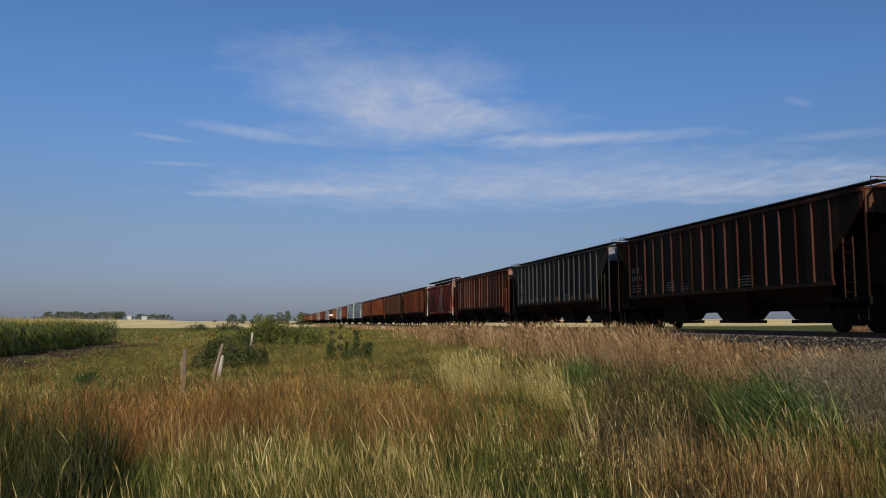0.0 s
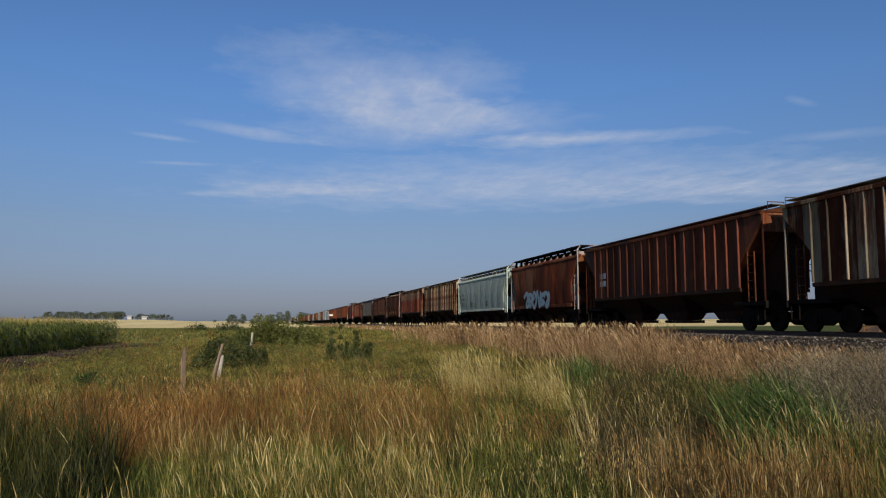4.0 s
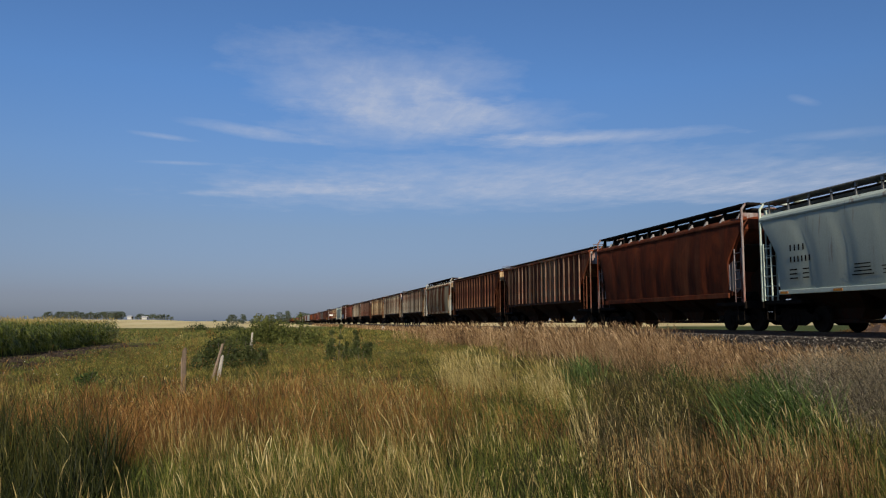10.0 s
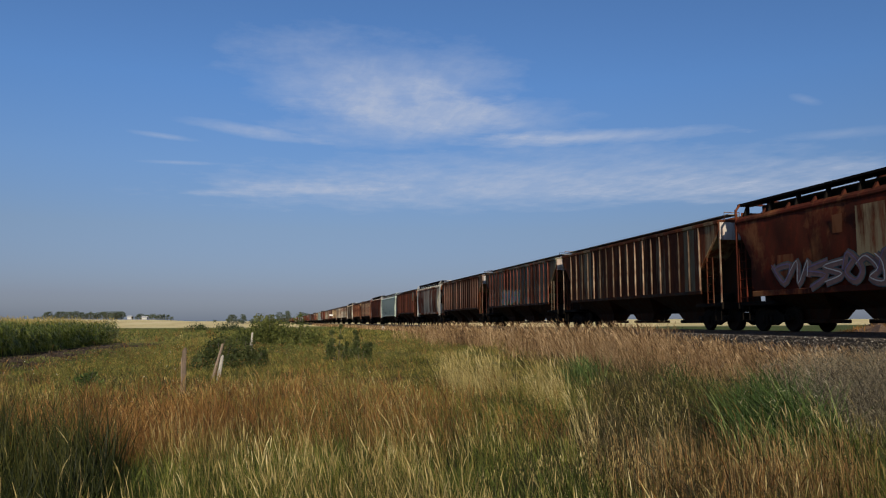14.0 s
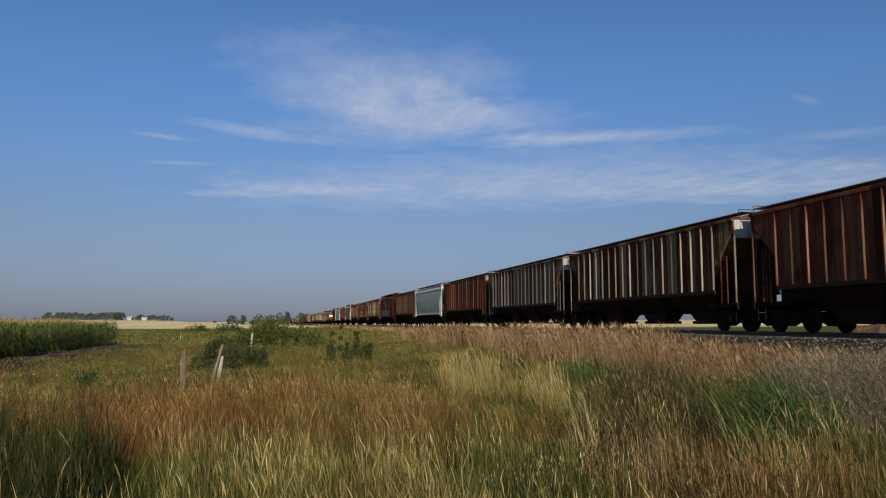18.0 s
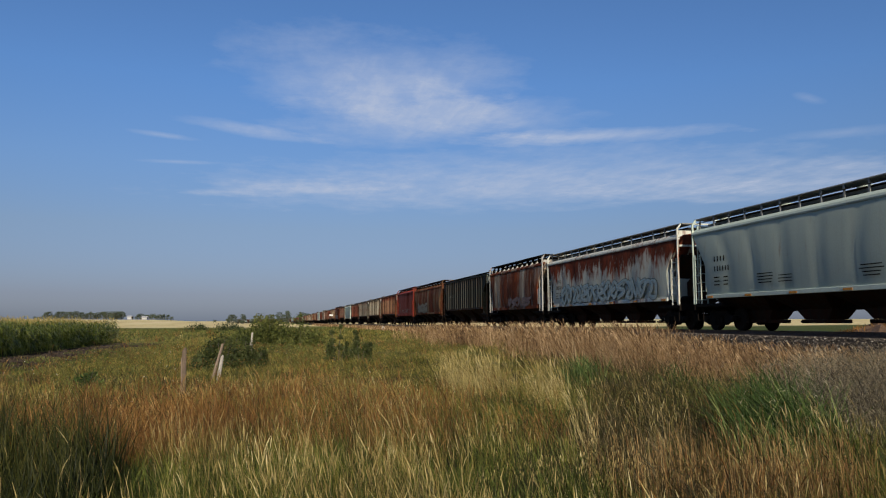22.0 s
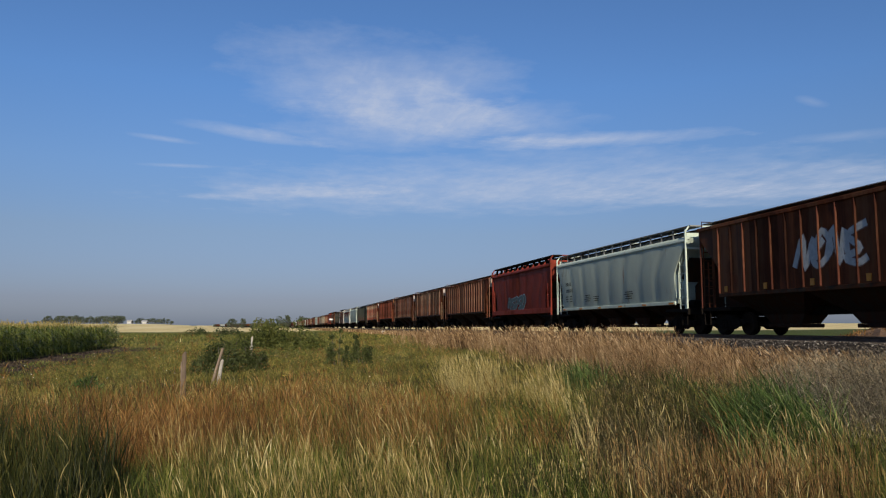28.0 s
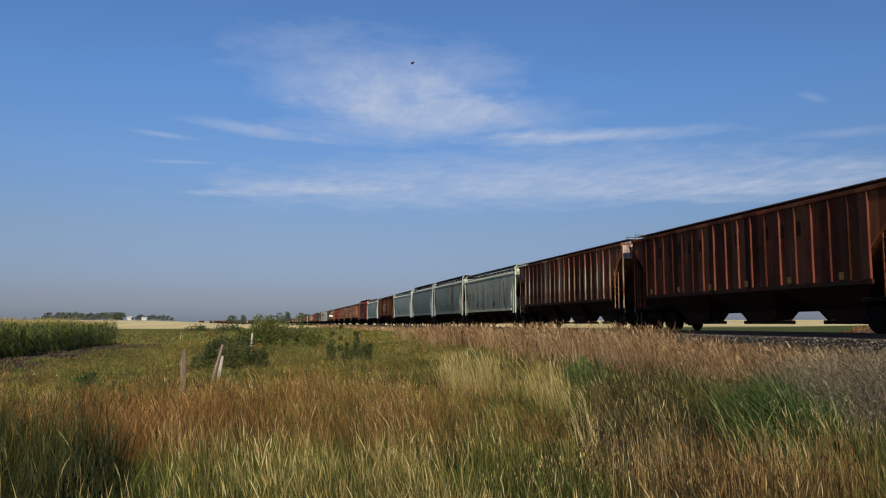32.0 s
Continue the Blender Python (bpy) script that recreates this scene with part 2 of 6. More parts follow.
# ---- mesh tools ----
class Shape:
    """Collects the faces of one part."""

    def __init__(self):
        self.v, self.f = [], []

    def add(self, verts, faces):
        o = len(self.v)
        self.v += [tuple(p) for p in verts]
        self.f += [tuple(o + i for i in q) for q in faces]
        return self

    def box(self, x0, x1, y0, y1, z0, z1, b=0.0):
        """A box, its edges chamfered by b."""
        if b <= 0:
            v = [(x, y, z) for x in (x0, x1) for y in (y0, y1) for z in (z0, z1)]
            return self.add(v, [(0, 1, 3, 2), (4, 6, 7, 5), (0, 4, 5, 1), (2, 3, 7, 6), (0, 2, 6, 4), (1, 5, 7, 3)])
        bm = bmesh.new()
        bmesh.ops.create_cube(bm, size=1)
        for q in bm.verts:
            q.co = Vector(((x0 + x1) / 2 + q.co.x * (x1 - x0), (y0 + y1) / 2 + q.co.y * (y1 - y0), (z0 + z1) / 2 + q.co.z * (z1 - z0)))
        bmesh.ops.bevel(bm, geom=bm.edges[:], offset=b, segments=1, affect="EDGES")
        bm.verts.index_update()
        self.add([q.co[:] for q in bm.verts], [[q.index for q in f.verts] for f in bm.faces])
        bm.free()
        return self

    def prism(self, poly, a, b, axis=0):
        """A polygon swept from a to b along an axis; its points are the two other axes in order."""
        n = len(poly)

        def at(p, t):
            q = list(p)
            q.insert(axis, t)
            return q
        v = [at(p, a) for p in poly] + [at(p, b) for p in poly]
        f = [tuple(range(n))[::-1], tuple(range(n, 2 * n))]
        f += [(i, (i + 1) % n, n + (i + 1) % n, n + i) for i in range(n)]
        return self.add(v, f)

    def tube(self, path, r, n=6):
        """A round bar along a path."""
        path = [Vector(p) for p in path]
        rings = []
        for i, p in enumerate(path):
            d = (path[min(i + 1, len(path) - 1)] - path[max(i - 1, 0)]).normalized()
            side = d.orthogonal().normalized()
            up = d.cross(side)
            rr = r[i] if isinstance(r, (list, tuple)) else r
            rings.append([p + rr * (math.cos(2 * math.pi * k / n) * side + math.sin(2 * math.pi * k / n) * up) for k in range(n)])
        v = [q for ring in rings for q in ring]
        f = [(i * n + k, i * n + (k + 1) % n, (i + 1) * n + (k + 1) % n, (i + 1) * n + k) for i in range(len(path) - 1) for k in range(n)]
        f += [tuple(range(n))[::-1], tuple(range(len(v) - n, len(v)))]
        return self.add(v, f)

    def disc(self, x, y, z, r, h, n=20, axis=0, dish=0.0):
        """A wheel or lid: a short cylinder with a rounded rim."""
        def at(a, b, t):
            q = [a, b]
            q.insert(axis, t)
            return (q[0] + x, q[1] + y, q[2] + z)
        rings = [(r * 0.55, -h / 2 + dish), (r * 0.9, -h / 2), (r, -h * 0.3), (r, h * 0.3), (r * 0.9, h / 2), (r * 0.55, h / 2 - dish)]
        v = [at(q * math.cos(2 * math.pi * k / n), q * math.sin(2 * math.pi * k / n), t) for q, t in rings for k in range(n)]
        f = [(i * n + k, i * n + (k + 1) % n, (i + 1) * n + (k + 1) % n, (i + 1) * n + k) for i in range(len(rings) - 1) for k in range(n)]
        f += [tuple(range(n))[::-1], tuple(range(len(v) - n, len(v)))]
        return self.add(v, f)

    def mesh(self, name):
        me = bpy.data.meshes.new(name)
        me.from_pydata(self.v, [], self.f)
        me.update()
        bm = bmesh.new()
        bm.from_mesh(me)
        bmesh.ops.recalc_face_normals(bm, faces=bm.faces[:])
        bm.to_mesh(me)
        bm.free()
        return me


def part(name, shape, mat, parent=None, label="", at=None):
    """ONE mesh object from a Shape or a shared mesh, under a thing or a part."""
    me = shape if isinstance(shape, bpy.types.Mesh) else shape.mesh(name)
    if not me.materials:
        me.materials.append(None)
    ob = new(name, me)
    ob.material_slots[0].link = "OBJECT"
    ob.material_slots[0].material = mat
    ob.parent = parent
    if at is not None:
        ob.matrix_basis = at
    return tagged(ob, label) if label else ob


def soft_mesh(me, angle=35):
    me.shade_smooth()
    me.set_sharp_from_angle(angle=radians(angle))
    return me


def stuff_mesh(name, verts, faces, mat, label, category):
    """Uncountable growth as one object, from arrays of points and of triangles or quads."""
    me = bpy.data.meshes.new(name)
    n, k = faces.shape
    me.vertices.add(len(verts))
    me.vertices.foreach_set("co", verts.astype(np.float32).ravel())
    me.loops.add(n * k)
    me.loops.foreach_set("vertex_index", faces.astype(np.int32).ravel())
    me.polygons.add(n)
    me.polygons.foreach_set("loop_start", np.arange(0, n * k, k, dtype=np.int32))
    me.update(calc_edges=True)
    me.materials.append(mat)
    return tagged(new(name, me), label, category, kind="stuff")


# ---- the lie of the land and the track ----
TRACK_X, RAIL_Z, BEND_Y, BEND_R = 19.1, 1.37, 640.0, 2300.0


def track(s):
    """Place and heading (degrees) of the track s metres along."""
    if s <= BEND_Y:
        return TRACK_X, s, 0.0
    a = (s - BEND_Y) / BEND_R
    return TRACK_X - BEND_R * (1 - math.cos(a)), BEND_Y + BEND_R * math.sin(a), math.degrees(a)


def centre(y):
    """The track's x at y, as an array."""
    return TRACK_X - np.where(y > BEND_Y, np.square(np.maximum(y - BEND_Y, 0)) / (2 * BEND_R), 0)


def land(x, y):
    """Height of the ground."""
    x, y = np.asarray(x, float), np.asarray(y, float)
    d = x - centre(y)
    bank = np.interp(d, [-15.5, -9.0, -4.6, -3.1, -1.75, 1.75, 3.1, 5, 12], [0, 0.35, 0.5, 0.55, 1.16, 1.16, 0.6, 0.4, 0.1])
    rough = 0.05 * np.sin(x * 0.9 + 1.3 * np.sin(y * 0.31)) * np.cos(y * 0.7 + x * 0.2)
    far = np.clip((np.hypot(x, y) - 260) / 420, 0, 1)
    rise = 4.4 * far * far * (3 - 2 * far) * np.clip((np.abs(d) - 40) / 90, 0, 1)
    return bank + rise + np.where(np.abs(d) < 3.2, 0, rough) * np.exp(-np.hypot(x, y) / 150)


def build_ground():
    xs = np.unique(np.concatenate([np.linspace(-4500, -100, 23), np.linspace(-100, -16, 29), np.linspace(-16, 40, 113), np.linspace(40, 120, 21), np.linspace(120, 4500, 23)]))
    ys = np.unique(np.concatenate([np.linspace(-4500, -60, 23), np.linspace(-60, 60, 121), np.linspace(60, 300, 49), np.linspace(300, 1700, 57), np.linspace(1700, 4500, 15)]))
    gx, gy = np.meshgrid(xs, ys)
    keep = np.interp(gx, [-2000, -100, 40, 2000], [0, 1, 1, 0])
    gx = gx + (centre(np.clip(gy, -4500, 1700)) - TRACK_X) * np.clip(keep, 0, 1)
    v = np.stack([gx, gy, land(gx, gy)], -1).reshape(-1, 3)
    w = len(xs)
    i = (np.arange(len(ys) - 1)[:, None] * w + np.arange(w - 1)).ravel()
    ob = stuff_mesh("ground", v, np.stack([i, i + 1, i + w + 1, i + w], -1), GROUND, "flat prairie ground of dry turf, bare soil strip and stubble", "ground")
    ob["kind"] = "structure"
    ob.data.shade_smooth()


build_ground()


def build_track():
    stops = [-60, 0, 60, 200, BEND_Y] + [BEND_Y + 60 * k for k in range(1, 17)]
    prof = [(-3.2, 0.5), (-1.9, 1.19), (1.9, 1.19), (3.2, 0.5)]

    def sweep(profile):
        sh = Shape()
        v = []
        for s in stops:
            x, y, a = track(s)
            c, t = math.cos(radians(a)), math.sin(radians(a))
            v += [(x + px * c, y + px * t, pz) for px, pz in profile]
        n = len(profile)
        sh.add(v, [(i * n + k, i * n + (k + 1) % n, (i + 1) * n + (k + 1) % n, (i + 1) * n + k) for i in range(len(stops) - 1) for k in range(n)])
        return sh
    tagged(part("ballast_bed", sweep(prof), BALLAST), "grey crushed-stone ballast bed under the rails", "track bed", kind="structure")
    for side in (-0.7525, 0.7525):
        pr = [(side + a, RAIL_Z + b) for a, b in [(-0.07, -0.17), (0.07, -0.17), (0.07, -0.155), (0.012, -0.13), (0.012, -0.04), (0.036, -0.03), (0.036, -0.005), (0.028, 0),
                                                 (-0.028, 0), (-0.036, -0.005), (-0.036, -0.03), (-0.012, -0.04), (-0.012, -0.13), (-0.07, -0.155)]]
        tagged(part("rail", sweep(pr), RAIL), "rusty steel running rail on wooden ties", "rail", "rails of the track", "structure")
    me = Shape().box(-1.3, 1.3, -0.11, 0.11, -0.18, 0, 0.015).mesh("tie")
    for k in range(130):
        tagged(part("railway_tie", me, TIE, at=pose(TRACK_X + random.uniform(-0.03, 0.03), 8 + 0.53 * k, 1.21, 0, 0, random.uniform(-1, 1))),
               "dark creosoted wooden tie bedded in ballast", "railway tie", "ties of the track")
    # loose stones on the shoulder that faces the camera
    rng = np.random.default_rng(4)
    n = 15000
    x, y = TRACK_X - rng.uniform(1.2, 3.7, n), 10 + 45 * rng.power(0.8, n)
    z = np.interp(TRACK_X - x, [1.2, 1.9, 3.2, 3.7], [1.19, 1.19, 0.52, 0.54])
    oct_v = np.array([(1, 0, 0), (-1, 0, 0), (0, 1, 0), (0, -1, 0), (0, 0, 1), (0, 0, -1)], float)
    oct_f = np.array([(0, 2, 4), (2, 1, 4), (1, 3, 4), (3, 0, 4), (2, 0, 5), (1, 2, 5), (3, 1, 5), (0, 3, 5)])
    size = rng.uniform(0.02, 0.055, n)[:, None, None]
    v = oct_v[None] * size * rng.uniform(0.6, 1.2, (n, 6, 1))
    a = rng.uniform(0, 6.28, n)
    c, s = np.cos(a)[:, None], np.sin(a)[:, None]
    v = np.stack([v[..., 0] * c - v[..., 1] * s, v[..., 0] * s + v[..., 1] * c, v[..., 2] * 0.8 + v[..., 0] * 0.3], -1)
    v += np.stack([x, y, z + 0.01], -1)[:, None]
    stuff_mesh("ballast_stones", v.reshape(-1, 3), (oct_f[None] + 6 * np.arange(n)[:, None, None]).reshape(-1, 3), STONE, "loose grey crushed stones on the ballast shoulder", "gravel")


build_track()


# ---- the train: covered hoppers ----
SHARED = {}
# Grime, with the shade of undersides and end recesses mixed into its dark colour.
GRIME_SHADE = paint("grimy_shade_hopper_paint", (0.018, 0.015, 0.013), (0.026, 0.013, 0.008), 0.5, 77.0)


def shared(key, make, smooth=0):
    """A mesh that alike parts of many cars have in common."""
    if key not in SHARED:
        me = make().mesh(key.split("|")[0])
        SHARED[key] = soft_mesh(me, smooth) if smooth else me
    return SHARED[key]


def ladder(height, width, rungs):
    sh = Shape()
    for x in (-width / 2, width / 2):
        sh.box(x - 0.02, x + 0.02, -0.025, 0.025, 0, height)
    for i in range(rungs):
        z = height * (i + 0.5) / rungs
        sh.tube([(-width / 2, 0, z), (width / 2, 0, z)], 0.018, 5)
    return sh


def side_frame():
    sh = Shape()
    sh.prism([(-1.15, 0.42), (-1.15, 0.6), (-0.75, 0.62), (-0.45, 0.8), (0.45, 0.8), (0.75, 0.62), (1.15, 0.6), (1.15, 0.42), (0.8, 0.4), (0.42, 0.22), (-0.42, 0.22), (-0.8, 0.4)], -0.06, 0.06, 0)
    for y in (-0.89, 0.89):
        sh.disc(-0.08, y, 0.46, 0.13, 0.12, 8)
    for y in (-0.22, 0, 0.22):
        sh.tube([(-0.09, y, 0.28), (-0.09, y, 0.62)], 0.07, 6)
    return sh


def wheelset():
    sh = Shape()
    for x in (-0.72, 0.72):
        sh.disc(x, 0, 0, 0.455, 0.13, 18, 0, 0.03)
        sh.disc(x - 0.055 * (1 if x > 0 else -1), 0, 0, 0.485, 0.03, 18, 0)
    sh.tube([(-1.1, 0, 0), (1.1, 0, 0)], 0.08, 10)
    return sh


def truck(parent, y):
    """A two-axle truck under one end of a car."""
    t = part("truck", shared("truck", lambda: Shape().box(-1.0, 1.0, -0.18, 0.18, 0.45, 0.75, 0.03).box(-0.25, 0.25, -0.25, 0.25, 0.75, 0.95, 0.03)), STEEL, parent, at=pose(0, y, 0))
    for x, turn in ((-1.05, 0), (1.05, 180)):
        part("side_frame", shared("side_frame", side_frame), STEEL, t, at=pose(x, 0, 0, 0, 0, turn))
    for dy in (-0.89, 0.89):
        part("wheelset", shared("wheelset", wheelset, 40), WHEEL, t, at=pose(0, dy, 0.455))


def coupler():
    return Shape().box(-0.09, 0.09, 0, 0.45, 0.72, 0.9, 0.02).box(-0.16, 0.14, 0.4, 0.72, 0.66, 0.96, 0.05).tube([(0.2, 0.1, 0.75), (0.25, 0.35, 0.5), (0.25, 0.6, 0.42), (0.2, 0.75, 0.5)], 0.03)


def bay(top_y, top_x, top_z, low_y, low_x, low_z):
    """One discharge hopper: steep throat over the outlet gate, sheets that spread to the sill."""
    sh = Shape()
    rings = [(top_x, top_y, top_z), (low_x + 0.1, low_y + 0.32, low_z + 0.36), (low_x, low_y, low_z)]
    v = [(sx * px, sy * py, pz) for px, py, pz in rings for sx, sy in ((-1, -1), (1, -1), (1, 1), (-1, 1))]
    f = [(0, 1, 2, 3), (11, 10, 9, 8)] + [(4 * i + k, 4 * i + (k + 1) % 4, 4 * i + 4 + (k + 1) % 4, 4 * i + 4 + k) for i in range(2) for k in range(4)]
    sh.add(v, f)
    sh.box(-low_x - 0.12, low_x + 0.12, -low_y - 0.06, low_y + 0.06, low_z - 0.14, low_z - 0.003, 0.02)
    sh.tube([(-low_x - 0.4, low_y * 0.5, low_z - 0.08), (low_x + 0.4, low_y * 0.5, low_z - 0.08)], 0.035)
    return sh


def underframe(root, half, mat, bays, rail_low, sill_z=1.61, near=True):
    """Hoppers, centre sill, platforms, couplers and trucks, alike for all cars."""
    rows = {3: (half - 1.47) / 3 * 2, 4: (half - 1.1) / 4 * 2}[bays]
    low = {3: 0.85, 4: 0.6}[bays]
    for i in range(bays):
        y = rows * (i - (bays - 1) / 2)
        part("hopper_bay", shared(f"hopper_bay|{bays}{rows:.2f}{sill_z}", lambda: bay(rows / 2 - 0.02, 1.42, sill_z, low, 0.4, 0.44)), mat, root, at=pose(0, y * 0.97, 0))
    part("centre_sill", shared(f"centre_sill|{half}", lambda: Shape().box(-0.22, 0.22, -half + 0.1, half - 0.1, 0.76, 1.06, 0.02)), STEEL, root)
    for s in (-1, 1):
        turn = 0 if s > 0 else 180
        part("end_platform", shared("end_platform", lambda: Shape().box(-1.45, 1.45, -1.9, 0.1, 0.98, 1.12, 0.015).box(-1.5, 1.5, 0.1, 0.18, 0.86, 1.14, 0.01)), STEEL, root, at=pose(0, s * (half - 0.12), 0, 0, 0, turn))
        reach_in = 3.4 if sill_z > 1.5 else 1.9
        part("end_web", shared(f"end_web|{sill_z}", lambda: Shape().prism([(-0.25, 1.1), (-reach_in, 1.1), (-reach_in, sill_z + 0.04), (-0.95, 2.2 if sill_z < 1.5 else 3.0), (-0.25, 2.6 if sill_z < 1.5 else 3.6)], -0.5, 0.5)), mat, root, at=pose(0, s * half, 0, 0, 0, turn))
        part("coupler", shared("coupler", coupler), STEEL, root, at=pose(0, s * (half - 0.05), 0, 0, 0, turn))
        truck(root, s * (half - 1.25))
        if near:
            for x in (-1.42, 1.42):
                part("step_iron", shared("step_iron", lambda: Shape().tube([(0, -0.22, 0.95), (0, -0.2, 0.42), (0, 0.2, 0.42), (0, 0.22, 0.95)], 0.025, 5)), STEEL, root, at=pose(x, s * (half - 0.35), 0))


def air_gear():
    """Brake cylinder, reservoir and pipes."""
    return Shape().tube([(-0.9, -0.5, 1.35), (-0.9, 0.5, 1.35)], 0.2, 10).tube([(-0.9, 0.7, 1.3), (-0.9, 1.2, 1.3)], 0.14, 10).tube([(-0.9, -0.5, 1.3), (-1.3, -0.7, 1.15), (-1.3, 1.4, 1.1)], 0.025, 5)


def ribbed_hopper(length, skin, rib_mat, ribs, label, near=True, roof_mat=None, end_mat=None):
    """A covered hopper with flat sides and upright ribs."""
    half = round((length - 1.2) / 2, 1)
    root = tagged(new("covered_hopper"), label, "hopper car", "cars of the train")
    top, low, inner = 4.45, 1.61, half - 1.47
    roof_mat = roof_mat or skin
    part("body", shared(f"body|{half}", lambda: Shape().prism([(-half, top), (-half, 3.98), (-half + 2.6, low), (half - 2.6, low), (half, 3.98), (half, top)], -1.48, 1.48)), skin, root)
    panel = [(-half, top), (-half, 4.12), (-inner, 2.62), (-inner, low - 0.03), (inner, low - 0.03), (inner, 2.62), (half, 4.12), (half, top)]
    for x in (-1.5, 1.5):
        part("side_panel", shared(f"side_panel|{half}", lambda: Shape().prism(panel, -0.015, 0.015)), skin, root, at=pose(x, 0, 0))
        part("top_chord", shared(f"top_chord|{half}", lambda: Shape().box(-0.05, 0.05, -half - 0.02, half + 0.02, 4.36, 4.5, 0.015)), roof_mat, root, at=pose(x * 1.02, 0, 0))
        part("side_sill", shared(f"side_sill|{half}", lambda: Shape().box(-0.04, 0.04, -inner - 0.05, inner + 0.05, 1.52, 1.66, 0.01)), GRIME_SHADE, root, at=pose(x * 1.01, 0, 0))
    step = 2 * inner / (ribs - 1)
    if near:
        me = shared("rib", lambda: Shape().prism([(-0.01, -0.028), (0.068, -0.022), (0.068, 0.022), (-0.01, 0.028)], 1.68, 4.35, 2))
        for i in range(ribs):
            y = -inner + i * step
            part("rib", me, rib_mat, root, at=pose(-1.516, y, 0, 0, 0, 180))
            part("rib", me, rib_mat, root, at=pose(1.516, y, 0))
    else:
        def all_ribs():
            sh = Shape()
            for i in range(ribs):
                for x in (-1.57, 1.57):
                    sh.box(x - 0.055, x + 0.055, -inner + i * step - 0.04, -inner + i * step + 0.04, 1.68, 4.35)
            return sh
        part("ribs", shared(f"ribs|{half}{ribs}", all_ribs), rib_mat, root)["kind"] = "stuff"
    part("roof", shared(f"roof|{half}", lambda: Shape().prism([(-1.56, 4.44), (-1.56, 4.5), (-0.7, 4.62), (0.7, 4.62), (1.56, 4.5), (1.56, 4.44)], -half - 0.05, half + 0.05, 1)), roof_mat, root)
    for x in (-0.95, 0.95):
        part("running_board", shared(f"running_board|{half}", lambda: Shape().box(-0.26, 0.26, -half - 0.25, half + 0.25, 4.70, 4.735, 0.008)), GRATING, root, at=pose(x, 0, 0))
    for i in range(4 if near else 1):
        w = (2 * half - 0.8) / (4 if near else 1)
        part("hatch_cover", shared(f"hatch_cover|{w:.2f}", lambda: Shape().box(-0.33, 0.33, -w / 2 + 0.04, w / 2 - 0.04, 4.6, 4.76, 0.03)), roof_mat, root, at=pose(0, -half + 0.4 + w * (i + 0.5), 0))
    for s in (-1, 1):
        part("end_panel", shared("end_panel|r", lambda: Shape().box(-1.47, 1.47, -0.012, 0.012, 3.7, 4.42, 0.006)), end_mat or rib_mat, root, at=pose(0, s * (half + 0.012), 0))
        for x in (-1.46, 1.46):
            part("corner_post", shared("corner_post", lambda: Shape().box(-0.035, 0.035, -0.035, 0.035, 1.1, 4.4, 0.01)), rib_mat, root, at=pose(x, s * (half - 0.03), 0))
        if near:
            part("end_ladder", shared("end_ladder", lambda: ladder(3.3, 0.42, 9)), skin, root, at=pose(-s * 1.1, s * (half + 0.02), 1.12))
            part("side_ladder", shared("side_ladder", lambda: ladder(1.9, 0.42, 6)), skin, root, at=pose(-1.47, s * (half - 0.8), 1.12, 0, 0, 90))
            part("side_ladder", shared("side_ladder", lambda: ladder(1.9, 0.42, 6)), skin, root, at=pose(1.47, s * (half - 0.8), 1.12, 0, 0, 90))
            part("end_grab_rail", shared("end_grab_rail", lambda: Shape().tube([(-1.3, 0, 4.5), (-1.3, 0, 4.82), (-0.6, 0, 4.82), (-0.6, 0, 4.5)], 0.02, 5)), rib_mat, root, at=pose(0, s * (half + 0.1), 0))
    if near:
        part("brake_gear", shared("brake_gear", air_gear), STEEL, root, at=pose(0.2, -half + 1.0, 0))
        part("brake_wheel", shared("brake_wheel", lambda: Shape().tube([(0.28 * math.cos(a * 0.5236), 0, 0.28 * math.sin(a * 0.5236)) for a in range(13)], 0.022, 5).tube([(-0.28, 0, 0), (0.28, 0, 0)], 0.018, 5).tube([(0, 0, -0.28), (0, 0, 0.28)], 0.018, 5)), rib_mat, root, at=pose(0.5, -half - 0.12, 2.5))
    underframe(root, half, GRIME_SHADE, 3, 0.4, near=near)
    return root, half


